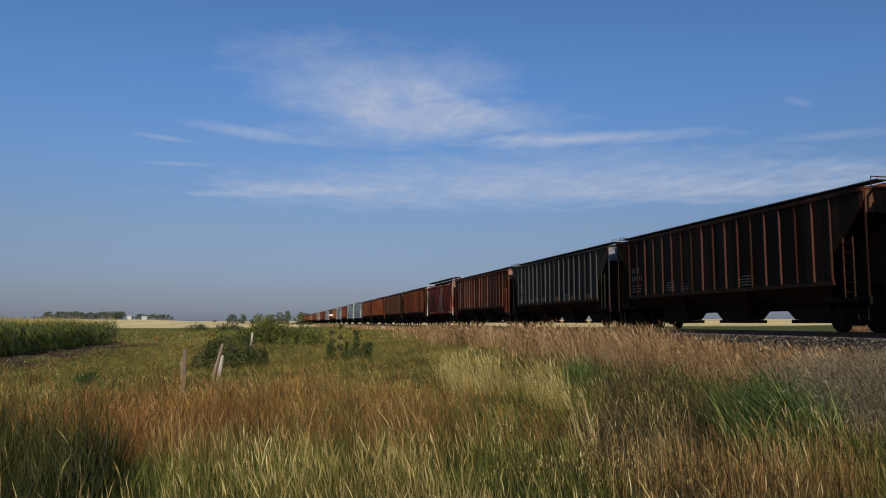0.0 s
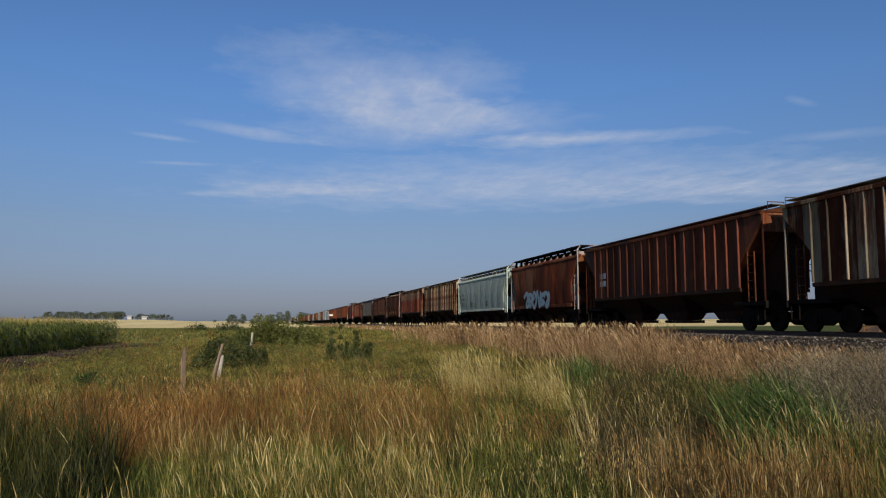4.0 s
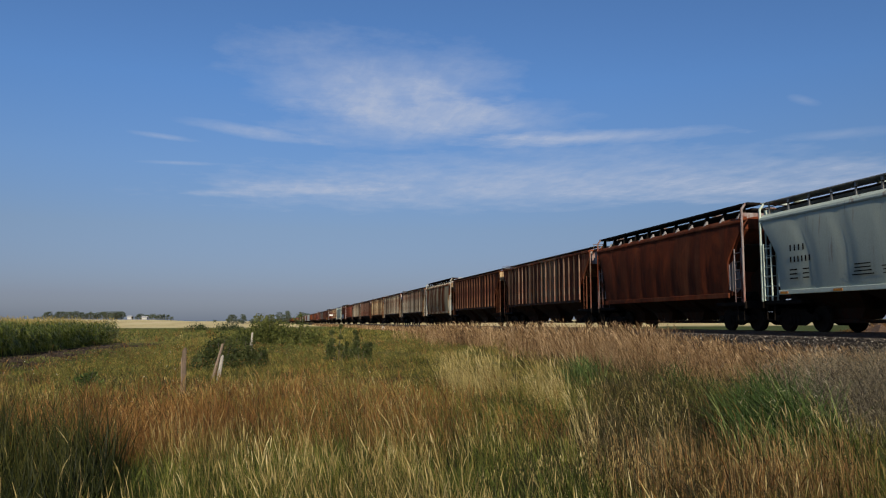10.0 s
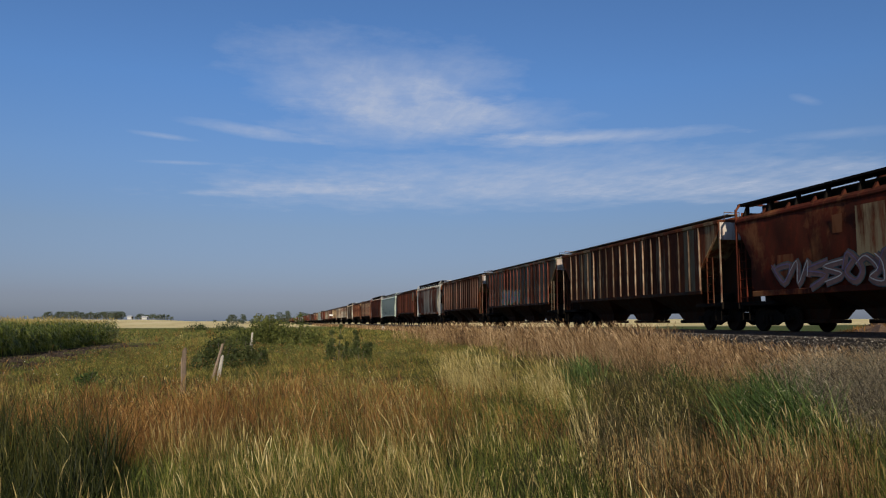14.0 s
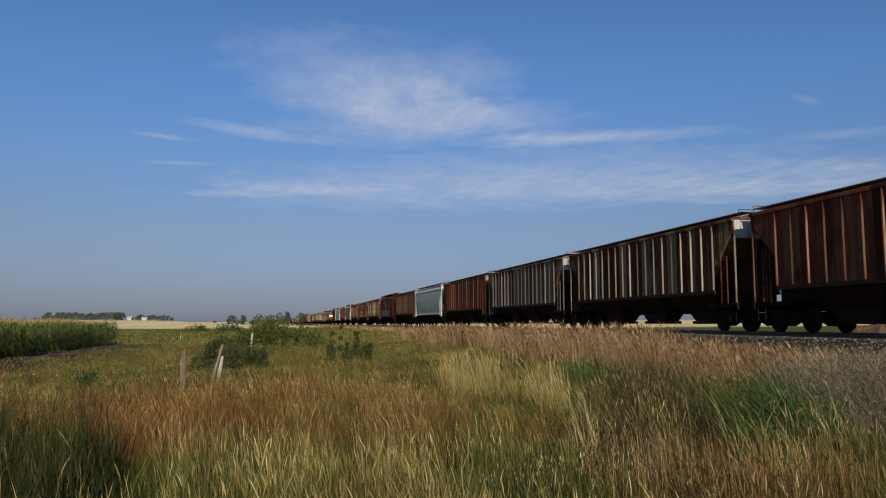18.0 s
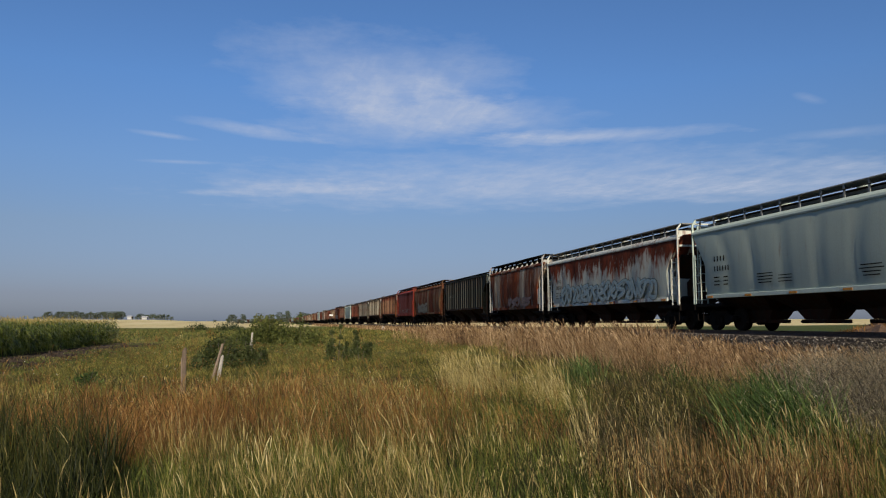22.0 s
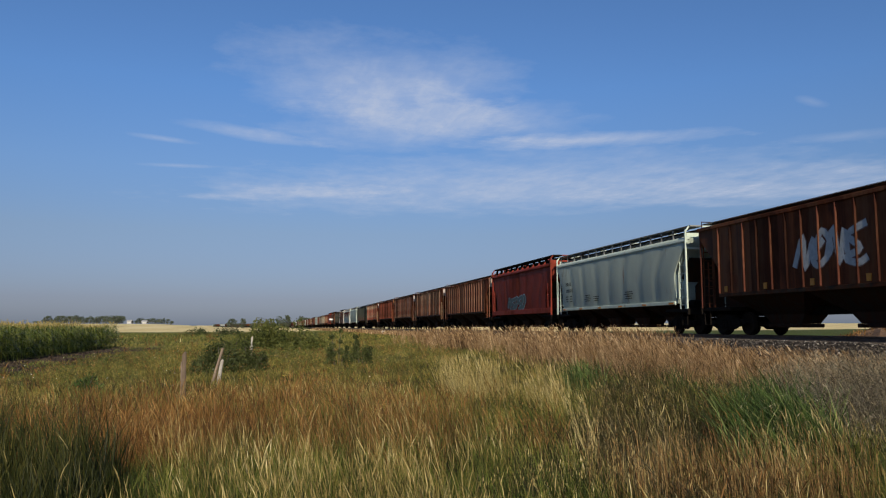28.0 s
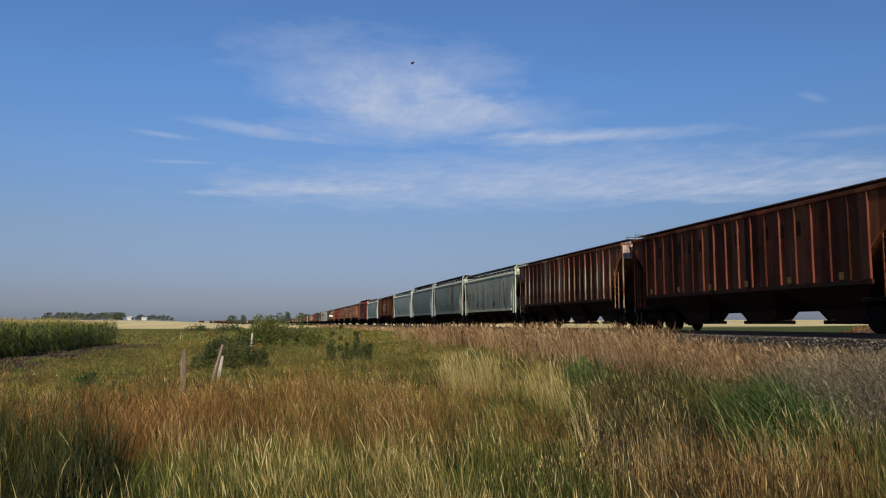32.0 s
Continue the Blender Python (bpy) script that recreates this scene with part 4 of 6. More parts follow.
    # kind, rear end, paint, rust, amount, ribs' paint, ribs' rust amount, label, extra
    cars = [
        ("P", 74.3, (0.5, 0.47, 0.42), red, 0.75, "white and red smooth covered hopper, rust along its seams", {}),
        ("R", 55.6, maroon, R2, 0.5, (0.16, 0.09, 0.07), 0.5, "dark maroon ribbed covered hopper, dusty", {"mark": 1}),
        ("R", 37.8, dark, R2, 0.1, (0.11, 0.12, 0.14), 0.25, "blackish blue ribbed covered hopper with yellow reflectors", {"mark": 1, "yellow": 1}),
        ("R", 19.8, (0.018, 0.012, 0.009), (0.035, 0.014, 0.008), 0.4, (0.06, 0.03, 0.02), 0.6, "black-brown ribbed covered hopper, rusty ribs", {"mark": 1}),
        ("P", 5.8, brown, R2, 0.75, "rust-brown smooth covered hopper with upright yellow reflectors", {"slash": 1}),
        ("R", -11.7, pale, R1, 0.75, (0.5, 0.46, 0.4), 0.45, "pale grey ribbed covered hopper streaked with rust", {}),
        ("R", -29.4, cream, R2, 0.68, (0.5, 0.42, 0.3), 0.45, "cream ribbed covered hopper streaked with rust", {"spray": ("black", 0.3, 2.2, 4.0, 0.8)}),
        ("G", -46.25, (0.37, 0.425, 0.41), R1, 0.12, "pale blue-grey smooth covered hopper, clean paint", {}),
        ("P", -60.2, (0.14, 0.075, 0.035), R1, 0.66, "rust-brown smooth covered hopper with pale blue graffiti", {"spray": ("blue purple white", 0.6, 1.92, 5.0, 1.0)}),
        ("R", -77.5, maroon, R2, 0.55, (0.14, 0.06, 0.03), 0.8, "dark brown ribbed covered hopper with white stencil blocks", {"mark": 2}),
        ("R", -94.8, pale, R2, 0.7, (0.45, 0.42, 0.38), 0.4, "grey-brown ribbed covered hopper with pale ribs", {}),
        ("R", -113.0, maroon, R2, 0.55, (0.3, 0.22, 0.18), 0.55, "dark maroon ribbed covered hopper, scuffed", {"mark": 1}),
        ("R", -130.7, cream, (0.13, 0.04, 0.016), 0.82, (0.55, 0.42, 0.28), 0.35, "rust-red ribbed covered hopper with cream ends and yellow reflectors", {"yellow": 1}),
        ("R", -148.5, (0.42, 0.4, 0.35), R1, 0.62, (0.5, 0.47, 0.4), 0.35, "cream ribbed covered hopper with brown rust runs", {"yellow": 1}),
        ("R", -166.4, pale, R2, 0.6, (0.55, 0.54, 0.5), 0.35, "grey-white ribbed covered hopper with rust runs", {}),
        ("P", -180.3, (0.5, 0.44, 0.3), (0.16, 0.046, 0.014), 0.56, "cream smooth covered hopper with long rust streaks and dark scrawl", {"spray": ("black", 0.5, 1.85, 3.4, 0.4)}),
        ("R", -197.6, (0.1, 0.04, 0.028), R2, 0.8, (0.5, 0.25, 0.12), 0.5, "dark red-brown ribbed covered hopper with bright ribs", {"ribs": 16}),
        ("R", -215.3, (0.2, 0.14, 0.1), R1, 0.7, (0.4, 0.34, 0.27), 0.45, "brown ribbed covered hopper with faded pale patches", {}),
        ("P", -229.6, brown, R1, 0.72, "deep rust-brown smooth covered hopper", {}),
        ("G", -246.05, (0.37, 0.425, 0.41), R1, 0.1, "pale blue-grey smooth covered hopper, clean paint", {}),
        ("R", -262.9, (0.05, 0.022, 0.017), R2, 0.6, (0.12, 0.055, 0.035), 0.7, "brown ribbed covered hopper with a cream emblem panel", {"ribs": 16, "emblem": (1.8, 3.75)}),
        ("P", -277.3, (0.5, 0.49, 0.44), R1, 0.58, "cream smooth covered hopper with broad rust bands", {}),
        ("R", -294.6, (0.2, 0.16, 0.13), R2, 0.7, (0.42, 0.38, 0.32), 0.5, "grey-brown ribbed covered hopper with pale ribs", {}),
        ("R", -312.3, (0.17, 0.18, 0.165), R1, 0.44, (0.46, 0.32, 0.2), 0.68, "grey-green ribbed covered hopper with rusty ribs and pale and green graffiti", {"spray": ("mist green", 1.3, 2.25, 4.6, 0.95), "mark": 1}),
        ("R", -330.3, (0.34, 0.3, 0.23), R2, 0.74, (0.62, 0.5, 0.38), 0.5, "orange-brown ribbed covered hopper", {}),
        ("P", -346.6, (0.3, 0.13, 0.05), (0.1, 0.02, 0.012), 0.82, "rust-red smooth covered hopper with cream patches and faded graffiti", {"patch": 0.45, "streak": 0.3, "plain_trim": 1, "spray": ("faded teal purple white", 0.8, 2.0, 9.0, 0.85), "patches": [(8.6, 3.0, 1.2, 1.9, 0), (6.95, 2.9, 1.5, 0.65, 1), (12.6, 2.3, 0.9, 0.85, 1), (4.2, 3.4, 0.5, 0.7, 1), (10.0, 3.5, 0.45, 0.6, 1)]}),
        ("R", -363.9, (0.06, 0.05, 0.047), R2, 0.45, (0.16, 0.12, 0.1), 0.5, "dark grey ribbed covered hopper with white stencil blocks", {"mark": 2}),
        ("G", -380.4, (0.37, 0.425, 0.41), R1, 0.1, "pale blue-grey smooth covered hopper, clean paint", {}),
        ("R", -397.8, (0.09, 0.04, 0.03), R2, 0.55, (0.24, 0.14, 0.1), 0.5, "maroon ribbed covered hopper, dusty", {}),
        ("R", -415.6, (0.15, 0.155, 0.145), R2, 0.45, (0.36, 0.36, 0.33), 0.35, "dark grey ribbed covered hopper with pale ribs", {}),
        ("R", -433.5, pale, R2, 0.62, (0.5, 0.48, 0.43), 0.35, "light grey ribbed covered hopper, rusted at one end", {}),
        ("R", -451.3, (0.2, 0.12, 0.08), R1, 0.78, (0.4, 0.28, 0.18), 0.55, "red-brown ribbed covered hopper with cream ribs", {}),
        ("F", -465.3, red, (0.14, 0.026, 0.018), 0.35, "red smooth covered hopper with faded graffiti", {"spray": ("faded", -1.0, 1.95, 5.5, 0.5), "mark": 1}),
        ("P", -482.8, (0.2, 0.17, 0.11), R1, 0.62, "olive smooth covered hopper rusted through, pale graffiti", {"spray": ("cream teal", 2.5, 2.1, 6.0, 0.95), "plain_trim": 1}),
        ("R", -500.4, tuple(0.3 * c for c in green), R2, 0.12, (0.1, 0.115, 0.1), 0.2, "dark green ribbed covered hopper with faded pale marks", {"large": (13.78, 2.95, -0.78, 4, 0.2, 0.28, "pale")}),
        ("P", -514.1, (0.42, 0.42, 0.37), R1, 0.66, "cream smooth covered hopper with heavy rust and teal graffiti", {"spray": ("faded teal", -1.6, 1.85, 5.0, 0.6)}),
        ("G", -531.5, (0.44, 0.47, 0.46), (0.15, 0.034, 0.018), 0.54, "white smooth covered hopper blotched with rust, purple and black graffiti", {"patch": 0.1, "streak": 0.45, "top": 0.17, "spray": ("pale teal blue", -0.3, 2.05, 12.0, 0.85)}),
        ("G", -547.9, (0.37, 0.425, 0.41), R1, 0.1, "pale blue-grey smooth covered hopper, clean paint", {}),
        ("R", -566.1, (0.012, 0.018, 0.016), R2, 0.05, (0.1, 0.115, 0.1), 0.15, "blackish green ribbed covered hopper", {"ribs": 17}),
        ("R", -583.6, (0.36, 0.31, 0.24), R1, 0.72, (0.52, 0.46, 0.37), 0.38, "rust-brown ribbed covered hopper, pale at one end", {}),
        ("R", -601.4, (0.11, 0.05, 0.03), R1, 0.6, (0.34, 0.19, 0.08), 0.7, "brown ribbed covered hopper with orange ribs", {}),
        ("R", -618.7, (0.16, 0.1, 0.085), R2, 0.62, (0.34, 0.26, 0.21), 0.48, "dark maroon ribbed covered hopper with a pale patch", {"patches": [(3.45, 3.05, 0.75, 2.5, 3), (4.35, 3.1, 0.75, 2.4, 3), (2.5, 3.2, 0.7, 2.0, 3)]}),
        ("R", -636.6, (0.28, 0.22, 0.18), R1, 0.68, (0.4, 0.32, 0.25), 0.48, "rust-red ribbed covered hopper with grey patches", {}),
        ("R", -654.5, (0.16, 0.06, 0.04), R1, 0.6, (0.42, 0.28, 0.18), 0.5, "reddish ribbed covered hopper with pale ribs", {}),
        ("F", -669.0, red, (0.14, 0.026, 0.018), 0.35, "red smooth covered hopper with blue-grey graffiti", {"spray": ("teal blue", 0.5, 2.1, 4.2, 0.9)}),
        ("G", -685.5, (0.37, 0.425, 0.41), R1, 0.1, "pale blue-grey smooth covered hopper, clean paint", {}),
        ("R", -703.3, (0.1, 0.045, 0.032), R2, 0.6, (0.24, 0.12, 0.05), 0.7, "brown ribbed covered hopper with white graffiti and yellow reflectors", {"spray": ("white faded", 0.8, 2.9, 3.0, 1.2), "yellow": 1}),
        ("G", -719.4, (0.37, 0.425, 0.41), R1, 0.1, "pale blue-grey smooth covered hopper, clean paint", {}),
        ("P", -733.4, (0.24, 0.28, 0.275), R1, 0.2, "slate-grey smooth covered hopper with round ends", {}),
        ("P", -747.5, (0.27, 0.31, 0.28), R1, 0.24, "grey smooth covered hopper with thin black graffiti", {"spray": ("black", 0.5, 1.95, 5.5, 0.5)}),
        ("G", -763.8, (0.36, 0.385, 0.32), R1, 0.3, "grey smooth covered hopper with light rust streaks", {}),
        ("R", -781.6, (0.32, 0.27, 0.21), R1, 0.7, (0.5, 0.42, 0.32), 0.42, "rust-brown ribbed covered hopper with pale patches", {}),
        ("R", -799.5, (0.11, 0.045, 0.026), R1, 0.55, (0.3, 0.13, 0.05), 0.75, "brown ribbed covered hopper with orange ribs and worn letters", {"yellow": 1, "large": (14.4, 3.6, -0.88, 12, 0.4, 0.5, "dark")}),
        ("R", -817.3, (0.13, 0.06, 0.04), R1, 0.6, (0.3, 0.16, 0.08), 0.6, "rust-brown ribbed covered hopper", {}),
    ]
    # place along the track at the start, and the stretch of the whole train
    def along(s):
        return 27.0 + 1.03 * (s - 27.0)
    made, front = [], along(88.5)

    def place(thing, half, rear):
        made.append((thing, rear + half + 0.2))
    for i, (kind, rear, *rest) in enumerate(cars):
        rear = along(rear)
        length = front - rear
        front = rear
        near = rear < 60
        if kind == "R":
            base, rust, amount, ribp, ribr, label, extra = rest
            ribs = extra.get("ribs", 18)
            base = (1.06 * base[0], base[1], 0.76 * base[2])
            bay = (2 * round((length - 1.2) / 2, 1) - 2.94) / (ribs - 1)
            skin = paint("hopper_paint", tuple(0.72 * c for c in base), (1.06 * rust[0], 1.24 * rust[1], 1.45 * rust[2]), amount + (0.03 if sum(base) > 0.5 else 0.02), i + 1.0, bay=bay)
            ribm = paint("rib_paint", tuple(0.28 * a + 0.3 * b for a, b in zip(ribp, base)), (0.75 * rust[0] + 0.015, 0.82 * rust[1] + 0.008, rust[2] + 0.013), ribr + 0.02, i + 30.0, streak=0.6, vary=1.0)
            ends = paint("end_paint", tuple(0.45 * c + min(0.22, 1.1 * c) for c in ribp), rust, 0.35, i + 200.0)
            car, half = ribbed_hopper(length, skin, ribm, ribs, label, near, end_mat=ends)
            depth = 1.522
            if extra.get("mark") == 2:
                for k in range(4):
                    on_side(car, "stencilled_mark", [(half - 2.2 - 0.45 * (k % 2), 2.45 + 0.42 * (k // 2), 0.34, 0.3, 0)], WHITE, depth, "white stencil block")
            elif extra.get("mark"):
                stencil(car, half, FADED if sum(base) < 0.6 else STEEL, depth, rng)
            if extra.get("yellow"):
                inner = half - 1.47
                step = 2 * inner / (ribs - 1)
                for k in range(0, ribs - 1, 3):
                    part("reflector", shared("reflector|r", lambda: Shape().box(-0.008, 0.008, -0.1, 0.1, 1.72, 1.95)), YELLOW, car, at=pose(-1.525, inner - step * (k + 0.5), 0))
        else:
            base, rust, amount, label, extra = rest
            base = (base[0], base[1], 0.88 * base[2])
            skin = paint("hopper_paint", tuple((0.95 if kind == "G" else 0.85) * c for c in base), tuple(0.85 * c for c in rust), amount - (0.06 if kind == "P" else 0.04), i + 1.0, top=extra.get("top", 0.0), streak=extra.get("streak", 1.6), patch=extra.get("patch", 0.0), broad=kind != "G")
            if kind == "G":
                white = paint("trim_paint", tuple(min(0.6, c * 1.3) for c in base), rust, amount * 0.6, i + 60.0)
                car, half = smooth_hopper(length, skin, white, label, near, 0.12, 0.32, 0.16)
                sill = -1.555
            elif kind == "P":
                light = paint("trim_paint", tuple(0.4 * c + 0.6 * w for c, w in zip(base, (0.4, 0.43, 0.44))), rust, amount * 0.55, i + 60.0) if "plain_trim" not in extra else skin
                car, half = smooth_hopper(length, skin, light, label, near, 0.14, 0.38, 0.2, sill_mat=skin, hatches=6, lift=0.12)
                sill = -1.555
            else:
                light = paint("trim_paint", tuple(min(0.6, c * 1.1) for c in base), rust, amount, i + 60.0)
                car, half = smooth_hopper(length, skin, light, label, near, 0.03, 0.34, 0.34, True, hatches=6, lift=0.25)
                sill = -1.555
            depth = {"G": 1.575, "P": 1.59, "F": 1.485}[kind]
            if near and kind == "G":
                for k in range(6):
                    part("reflector", shared("reflector|g", lambda: Shape().box(-0.008, 0.008, -0.2, 0.2, 1.34, 1.42)), YELLOW, car, at=pose(sill, (half - 1.3) * (k - 2.5) / 2.5, 0))
            if near and (kind == "G" or extra.get("mark")):
                stencil(car, half, STEEL if sum(base) > 0.6 else FADED, depth, rng, 0.8)
        for y, z, w, h, tone in extra.get("patches", ()):
            on_side(car, "faded_patch", [(y - half, z, w, h, 0)], PATCHES[tone], depth, "worn rectangle of older paint")
        if "slash" in extra:
            for k in range(4):
                part("reflector", shared("reflector|p", lambda: Shape().box(-0.008, 0.008, -0.035, 0.035, 1.62, 2.02)), YELLOW, car, at=pose(-1.56, 3.3 - 2.2 * k, 0))
        if "emblem" in extra:
            y, z = extra["emblem"]
            emblem = on_side(car, "emblem_panel", [(y - half, z, 0.98, 1.1, 0)], PATCHES[0], 1.59, "cream square panel with three pale green rounds")
            for dy, dz in ((0.22, 0.12), (-0.22, 0.12), (0.0, -0.25)):
                part("round", shared("round|emblem", lambda: Shape().disc(0, 0, 0, 0.2, 0.012, 14, 0)), PATCHES[2], emblem, at=pose(-1.592, y - half + dy, z + dz))
        if "large" in extra:
            y, z, gap, count, w, h, tone = extra["large"]
            for q in range(count):
                # dark letters reuse the paint of the undersides
                on_side(car, "faded_letter", [(y - half + gap * q, z, w * 0.8, h, 0)], FADED if tone == "pale" else GRIME_SHADE, depth, "faded letter of the owner's name")
        if "spray" in extra and near:
            names, y0, z0, w, h = extra["spray"]
            graffiti(car, y0, z0, w, h, [SPRAY[q] for q in names.split()], depth + 0.004, rng, max(4, int(w / 0.8)))
        place(car, half, rear)
    # the head of the train, far along the line
    palette = [("R", brown, R1), ("R", (0.05, 0.05, 0.05), R2), ("R", (0.22, 0.07, 0.03), R1), ("R", (0.1, 0.05, 0.035), R1), ("G", (0.37, 0.42, 0.43), R1), ("G", (0.38, 0.43, 0.44), R1), ("R", brown, R1),
               ("G", (0.4, 0.42, 0.4), R1), ("R", (0.24, 0.13, 0.05), R3), ("R", (0.05, 0.05, 0.05), R2), ("G", (0.37, 0.42, 0.43), R1), ("R", maroon, R2), ("R", (0.1, 0.05, 0.035), R1), ("G", cream, R1),
               ("R", cream, R1), ("R", maroon, R2), ("R", brown, R1), ("R", pale, R1)]
    skins = [(k, paint("hopper_paint", tuple((0.55 if k == "R" else 1.0) * c for c in b), tuple(0.6 * c for c in r), 0.5 if k == "R" else 0.15, 100 + j)) for j, (k, b, r) in enumerate(palette)]
    rear = along(88.5)
    for j in range(33):
        kind, skin = skins[j % len(skins)] if j < 18 else rng.choice(skins)
        length = 18.2 if kind == "R" else 16.9
        words = "distant rusty ribbed covered hopper in the train" if kind == "R" else "distant pale smooth covered hopper in the train"
        car, half = ribbed_hopper(length, skin, skin, 18, words, False) if kind == "R" else smooth_hopper(length, skin, skin, words, False)
        place(car, half, rear)
        rear += length
    return made


TRAIN = build_train()
SPEED = 26.32


# ---- growth: strips of leaf and stalk as arrays ----
def strips(root, turn, out, up, wide, twist=None):
    """Tapering strips. root (n, 3); turn (n); out, up, wide (n, k): offsets and widths along the strip. Returns points and triangles."""
    n, k = out.shape
    d = np.stack([np.cos(turn), np.sin(turn), 0 * turn], -1)
    tw = turn + (np.pi / 2 if twist is None else twist)
    side = np.stack([np.cos(tw), np.sin(tw), 0 * turn], -1)
    mid = root[:, None] + d[:, None] * out[..., None] + np.array([0, 0, 1.0]) * up[..., None]
    v = np.stack([mid - side[:, None] * wide[..., None] / 2, mid + side[:, None] * wide[..., None] / 2], 2).reshape(n, 2 * k, 3)
    f = []
    for i in range(k - 1):
        f += [(2 * i, 2 * i + 1, 2 * i + 3), (2 * i, 2 * i + 3, 2 * i + 2)]
    return v.reshape(-1, 3), (np.array(f)[None] + 2 * k * np.arange(n)[:, None, None]).reshape(-1, 3)


def joined(*sets):
    v, f, o = [], [], 0
    for a, b in sets:
        v.append(a)
        f.append(b + o)
        o += len(a)
    return np.concatenate(v), np.concatenate(f)


def blades(rng, x, y, h, w, bend, z=None, sway=0.1, turn=None, tilt=None):
    """Grass blades that stand, lean and bow over."""
    n = len(x)
    z = land(x, y) - 0.02 if z is None else z
    t = np.array([0, 0.55, 1.0])
    b = (bend * rng.uniform(0.2, 1.3, n))[:, None]
    h = h[:, None]
    lean = (rng.uniform(-sway, sway, n) if tilt is None else tilt)[:, None]
    turn = rng.uniform(0, 2 * np.pi, n) if turn is None else turn
    return strips(np.stack([x, y, z], -1), turn, h * (lean * t + b * t ** 2.2), h * (t * (1 - 0.3 * lean ** 2) - 0.35 * b * t ** 2), w[:, None] * np.array([1.0, 0.85, 0.12]), rng.uniform(0, np.pi, n))


def stalks(rng, x, y, h, w, head, fat, bend=0.18, droop=0.3, turn=None, tilt=None, apart=False):
    """Dry stalks that carry a seed head."""
    n = len(x)
    z = land(x, y) - 0.02
    turn = rng.uniform(0, 2 * np.pi, n) if turn is None else turn
    twist = rng.uniform(0, np.pi, n)
    b = (bend * rng.uniform(0.1, 1.6, n) + (0 if tilt is None else tilt))[:, None]
    dr = (droop * rng.uniform(0.2, 1.4, n))[:, None]
    hh, hd = h[:, None], head[:, None]
    t = np.array([0, 1.0])
    stem = strips(np.stack([x, y, z], -1), turn, hh * b * t ** 2, hh * t, w[:, None] * np.array([1.0, 0.7]), twist)
    top = np.stack([x + np.cos(turn) * (h * b[:, 0]), y + np.sin(turn) * (h * b[:, 0]), z + h], -1)
    s = np.array([0, 0.45, 1.0])
    ear = strips(top, turn, hd * (b * 1.6 * s + dr * s ** 2), hd * (s - dr * 0.5 * s ** 2), fat[:, None] * np.array([0.25, 1.0, 0.06]), twist + 0.6)
    return (stem, ear) if apart else joined(stem, ear)


DRY = leafy("straw_grass", [(0.0, (0.1, 0.078, 0.02)), (0.33, (0.29, 0.225, 0.078)), (0.66, (0.54, 0.43, 0.18)), (1.0, (0.78, 0.66, 0.34))])
STRAW_PALE = leafy("pale_stalk", [(0.0, (0.14, 0.105, 0.035)), (0.5, (0.3, 0.235, 0.09)), (1.0, (0.55, 0.45, 0.22))])
OLIVE = leafy("meadow_grass", [(0.0, (0.03, 0.035, 0.007)), (0.35, (0.11, 0.11, 0.021)), (0.7, (0.235, 0.19, 0.044)), (1.0, (0.4, 0.3, 0.1))])
HEAD = leafy("pale_seed_head", [(0.0, (0.09, 0.065, 0.02)), (0.4, (0.24, 0.175, 0.06)), (0.75, (0.5, 0.39, 0.16)), (1.0, (0.78, 0.67, 0.38))])
ORANGE = leafy("russet_grass", [(0.0, (0.04, 0.019, 0.006)), (0.4, (0.14, 0.066, 0.018)), (0.75, (0.28, 0.148, 0.044)), (1.0, (0.46, 0.29, 0.11))])
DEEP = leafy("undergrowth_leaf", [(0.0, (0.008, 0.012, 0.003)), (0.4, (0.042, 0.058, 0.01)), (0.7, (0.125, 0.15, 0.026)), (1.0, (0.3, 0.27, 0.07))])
AMBER = leafy("golden_stem", [(0.0, (0.03, 0.016, 0.005)), (0.4, (0.14, 0.072, 0.025)), (0.75, (0.33, 0.2, 0.075)), (1.0, (0.6, 0.45, 0.21))])
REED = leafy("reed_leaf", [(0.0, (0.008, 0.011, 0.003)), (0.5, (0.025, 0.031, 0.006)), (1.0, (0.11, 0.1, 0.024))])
PINK = leafy("tan_seed_grass", [(0.0, (0.045, 0.025, 0.011)), (0.4, (0.18, 0.105, 0.048)), (0.75, (0.42, 0.28, 0.145)), (1.0, (0.66, 0.5, 0.3))])
LUSH = leafy("lush_grass", [(0.0, (0.012, 0.026, 0.005)), (0.4, (0.034, 0.062, 0.014)), (0.75, (0.095, 0.142, 0.036)), (1.0, (0.25, 0.3, 0.1))])
GREY = leafy("grey_weed", [(0.0, (0.03, 0.022, 0.015)), (0.4, (0.11, 0.09, 0.056)), (0.75, (0.3, 0.255, 0.165)), (1.0, (0.55, 0.48, 0.34))])
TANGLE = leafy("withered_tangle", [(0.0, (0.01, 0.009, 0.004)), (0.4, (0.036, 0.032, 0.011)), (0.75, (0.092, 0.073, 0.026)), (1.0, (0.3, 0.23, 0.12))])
CORN = leafy("corn_leaf", [(0.0, (0.025, 0.038, 0.006)), (0.5, (0.125, 0.16, 0.027)), (1.0, (0.33, 0.33, 0.075))], 0.45, 0.2, 1.2)
TASSEL = leafy("corn_tassel", [(0.0, (0.28, 0.22, 0.06)), (1.0, (0.42, 0.33, 0.12))])
LEAF_DARK = leafy("shrub_leaf_dark", [(0.0, (0.018, 0.026, 0.008)), (0.5, (0.045, 0.058, 0.016)), (1.0, (0.11, 0.12, 0.04))])
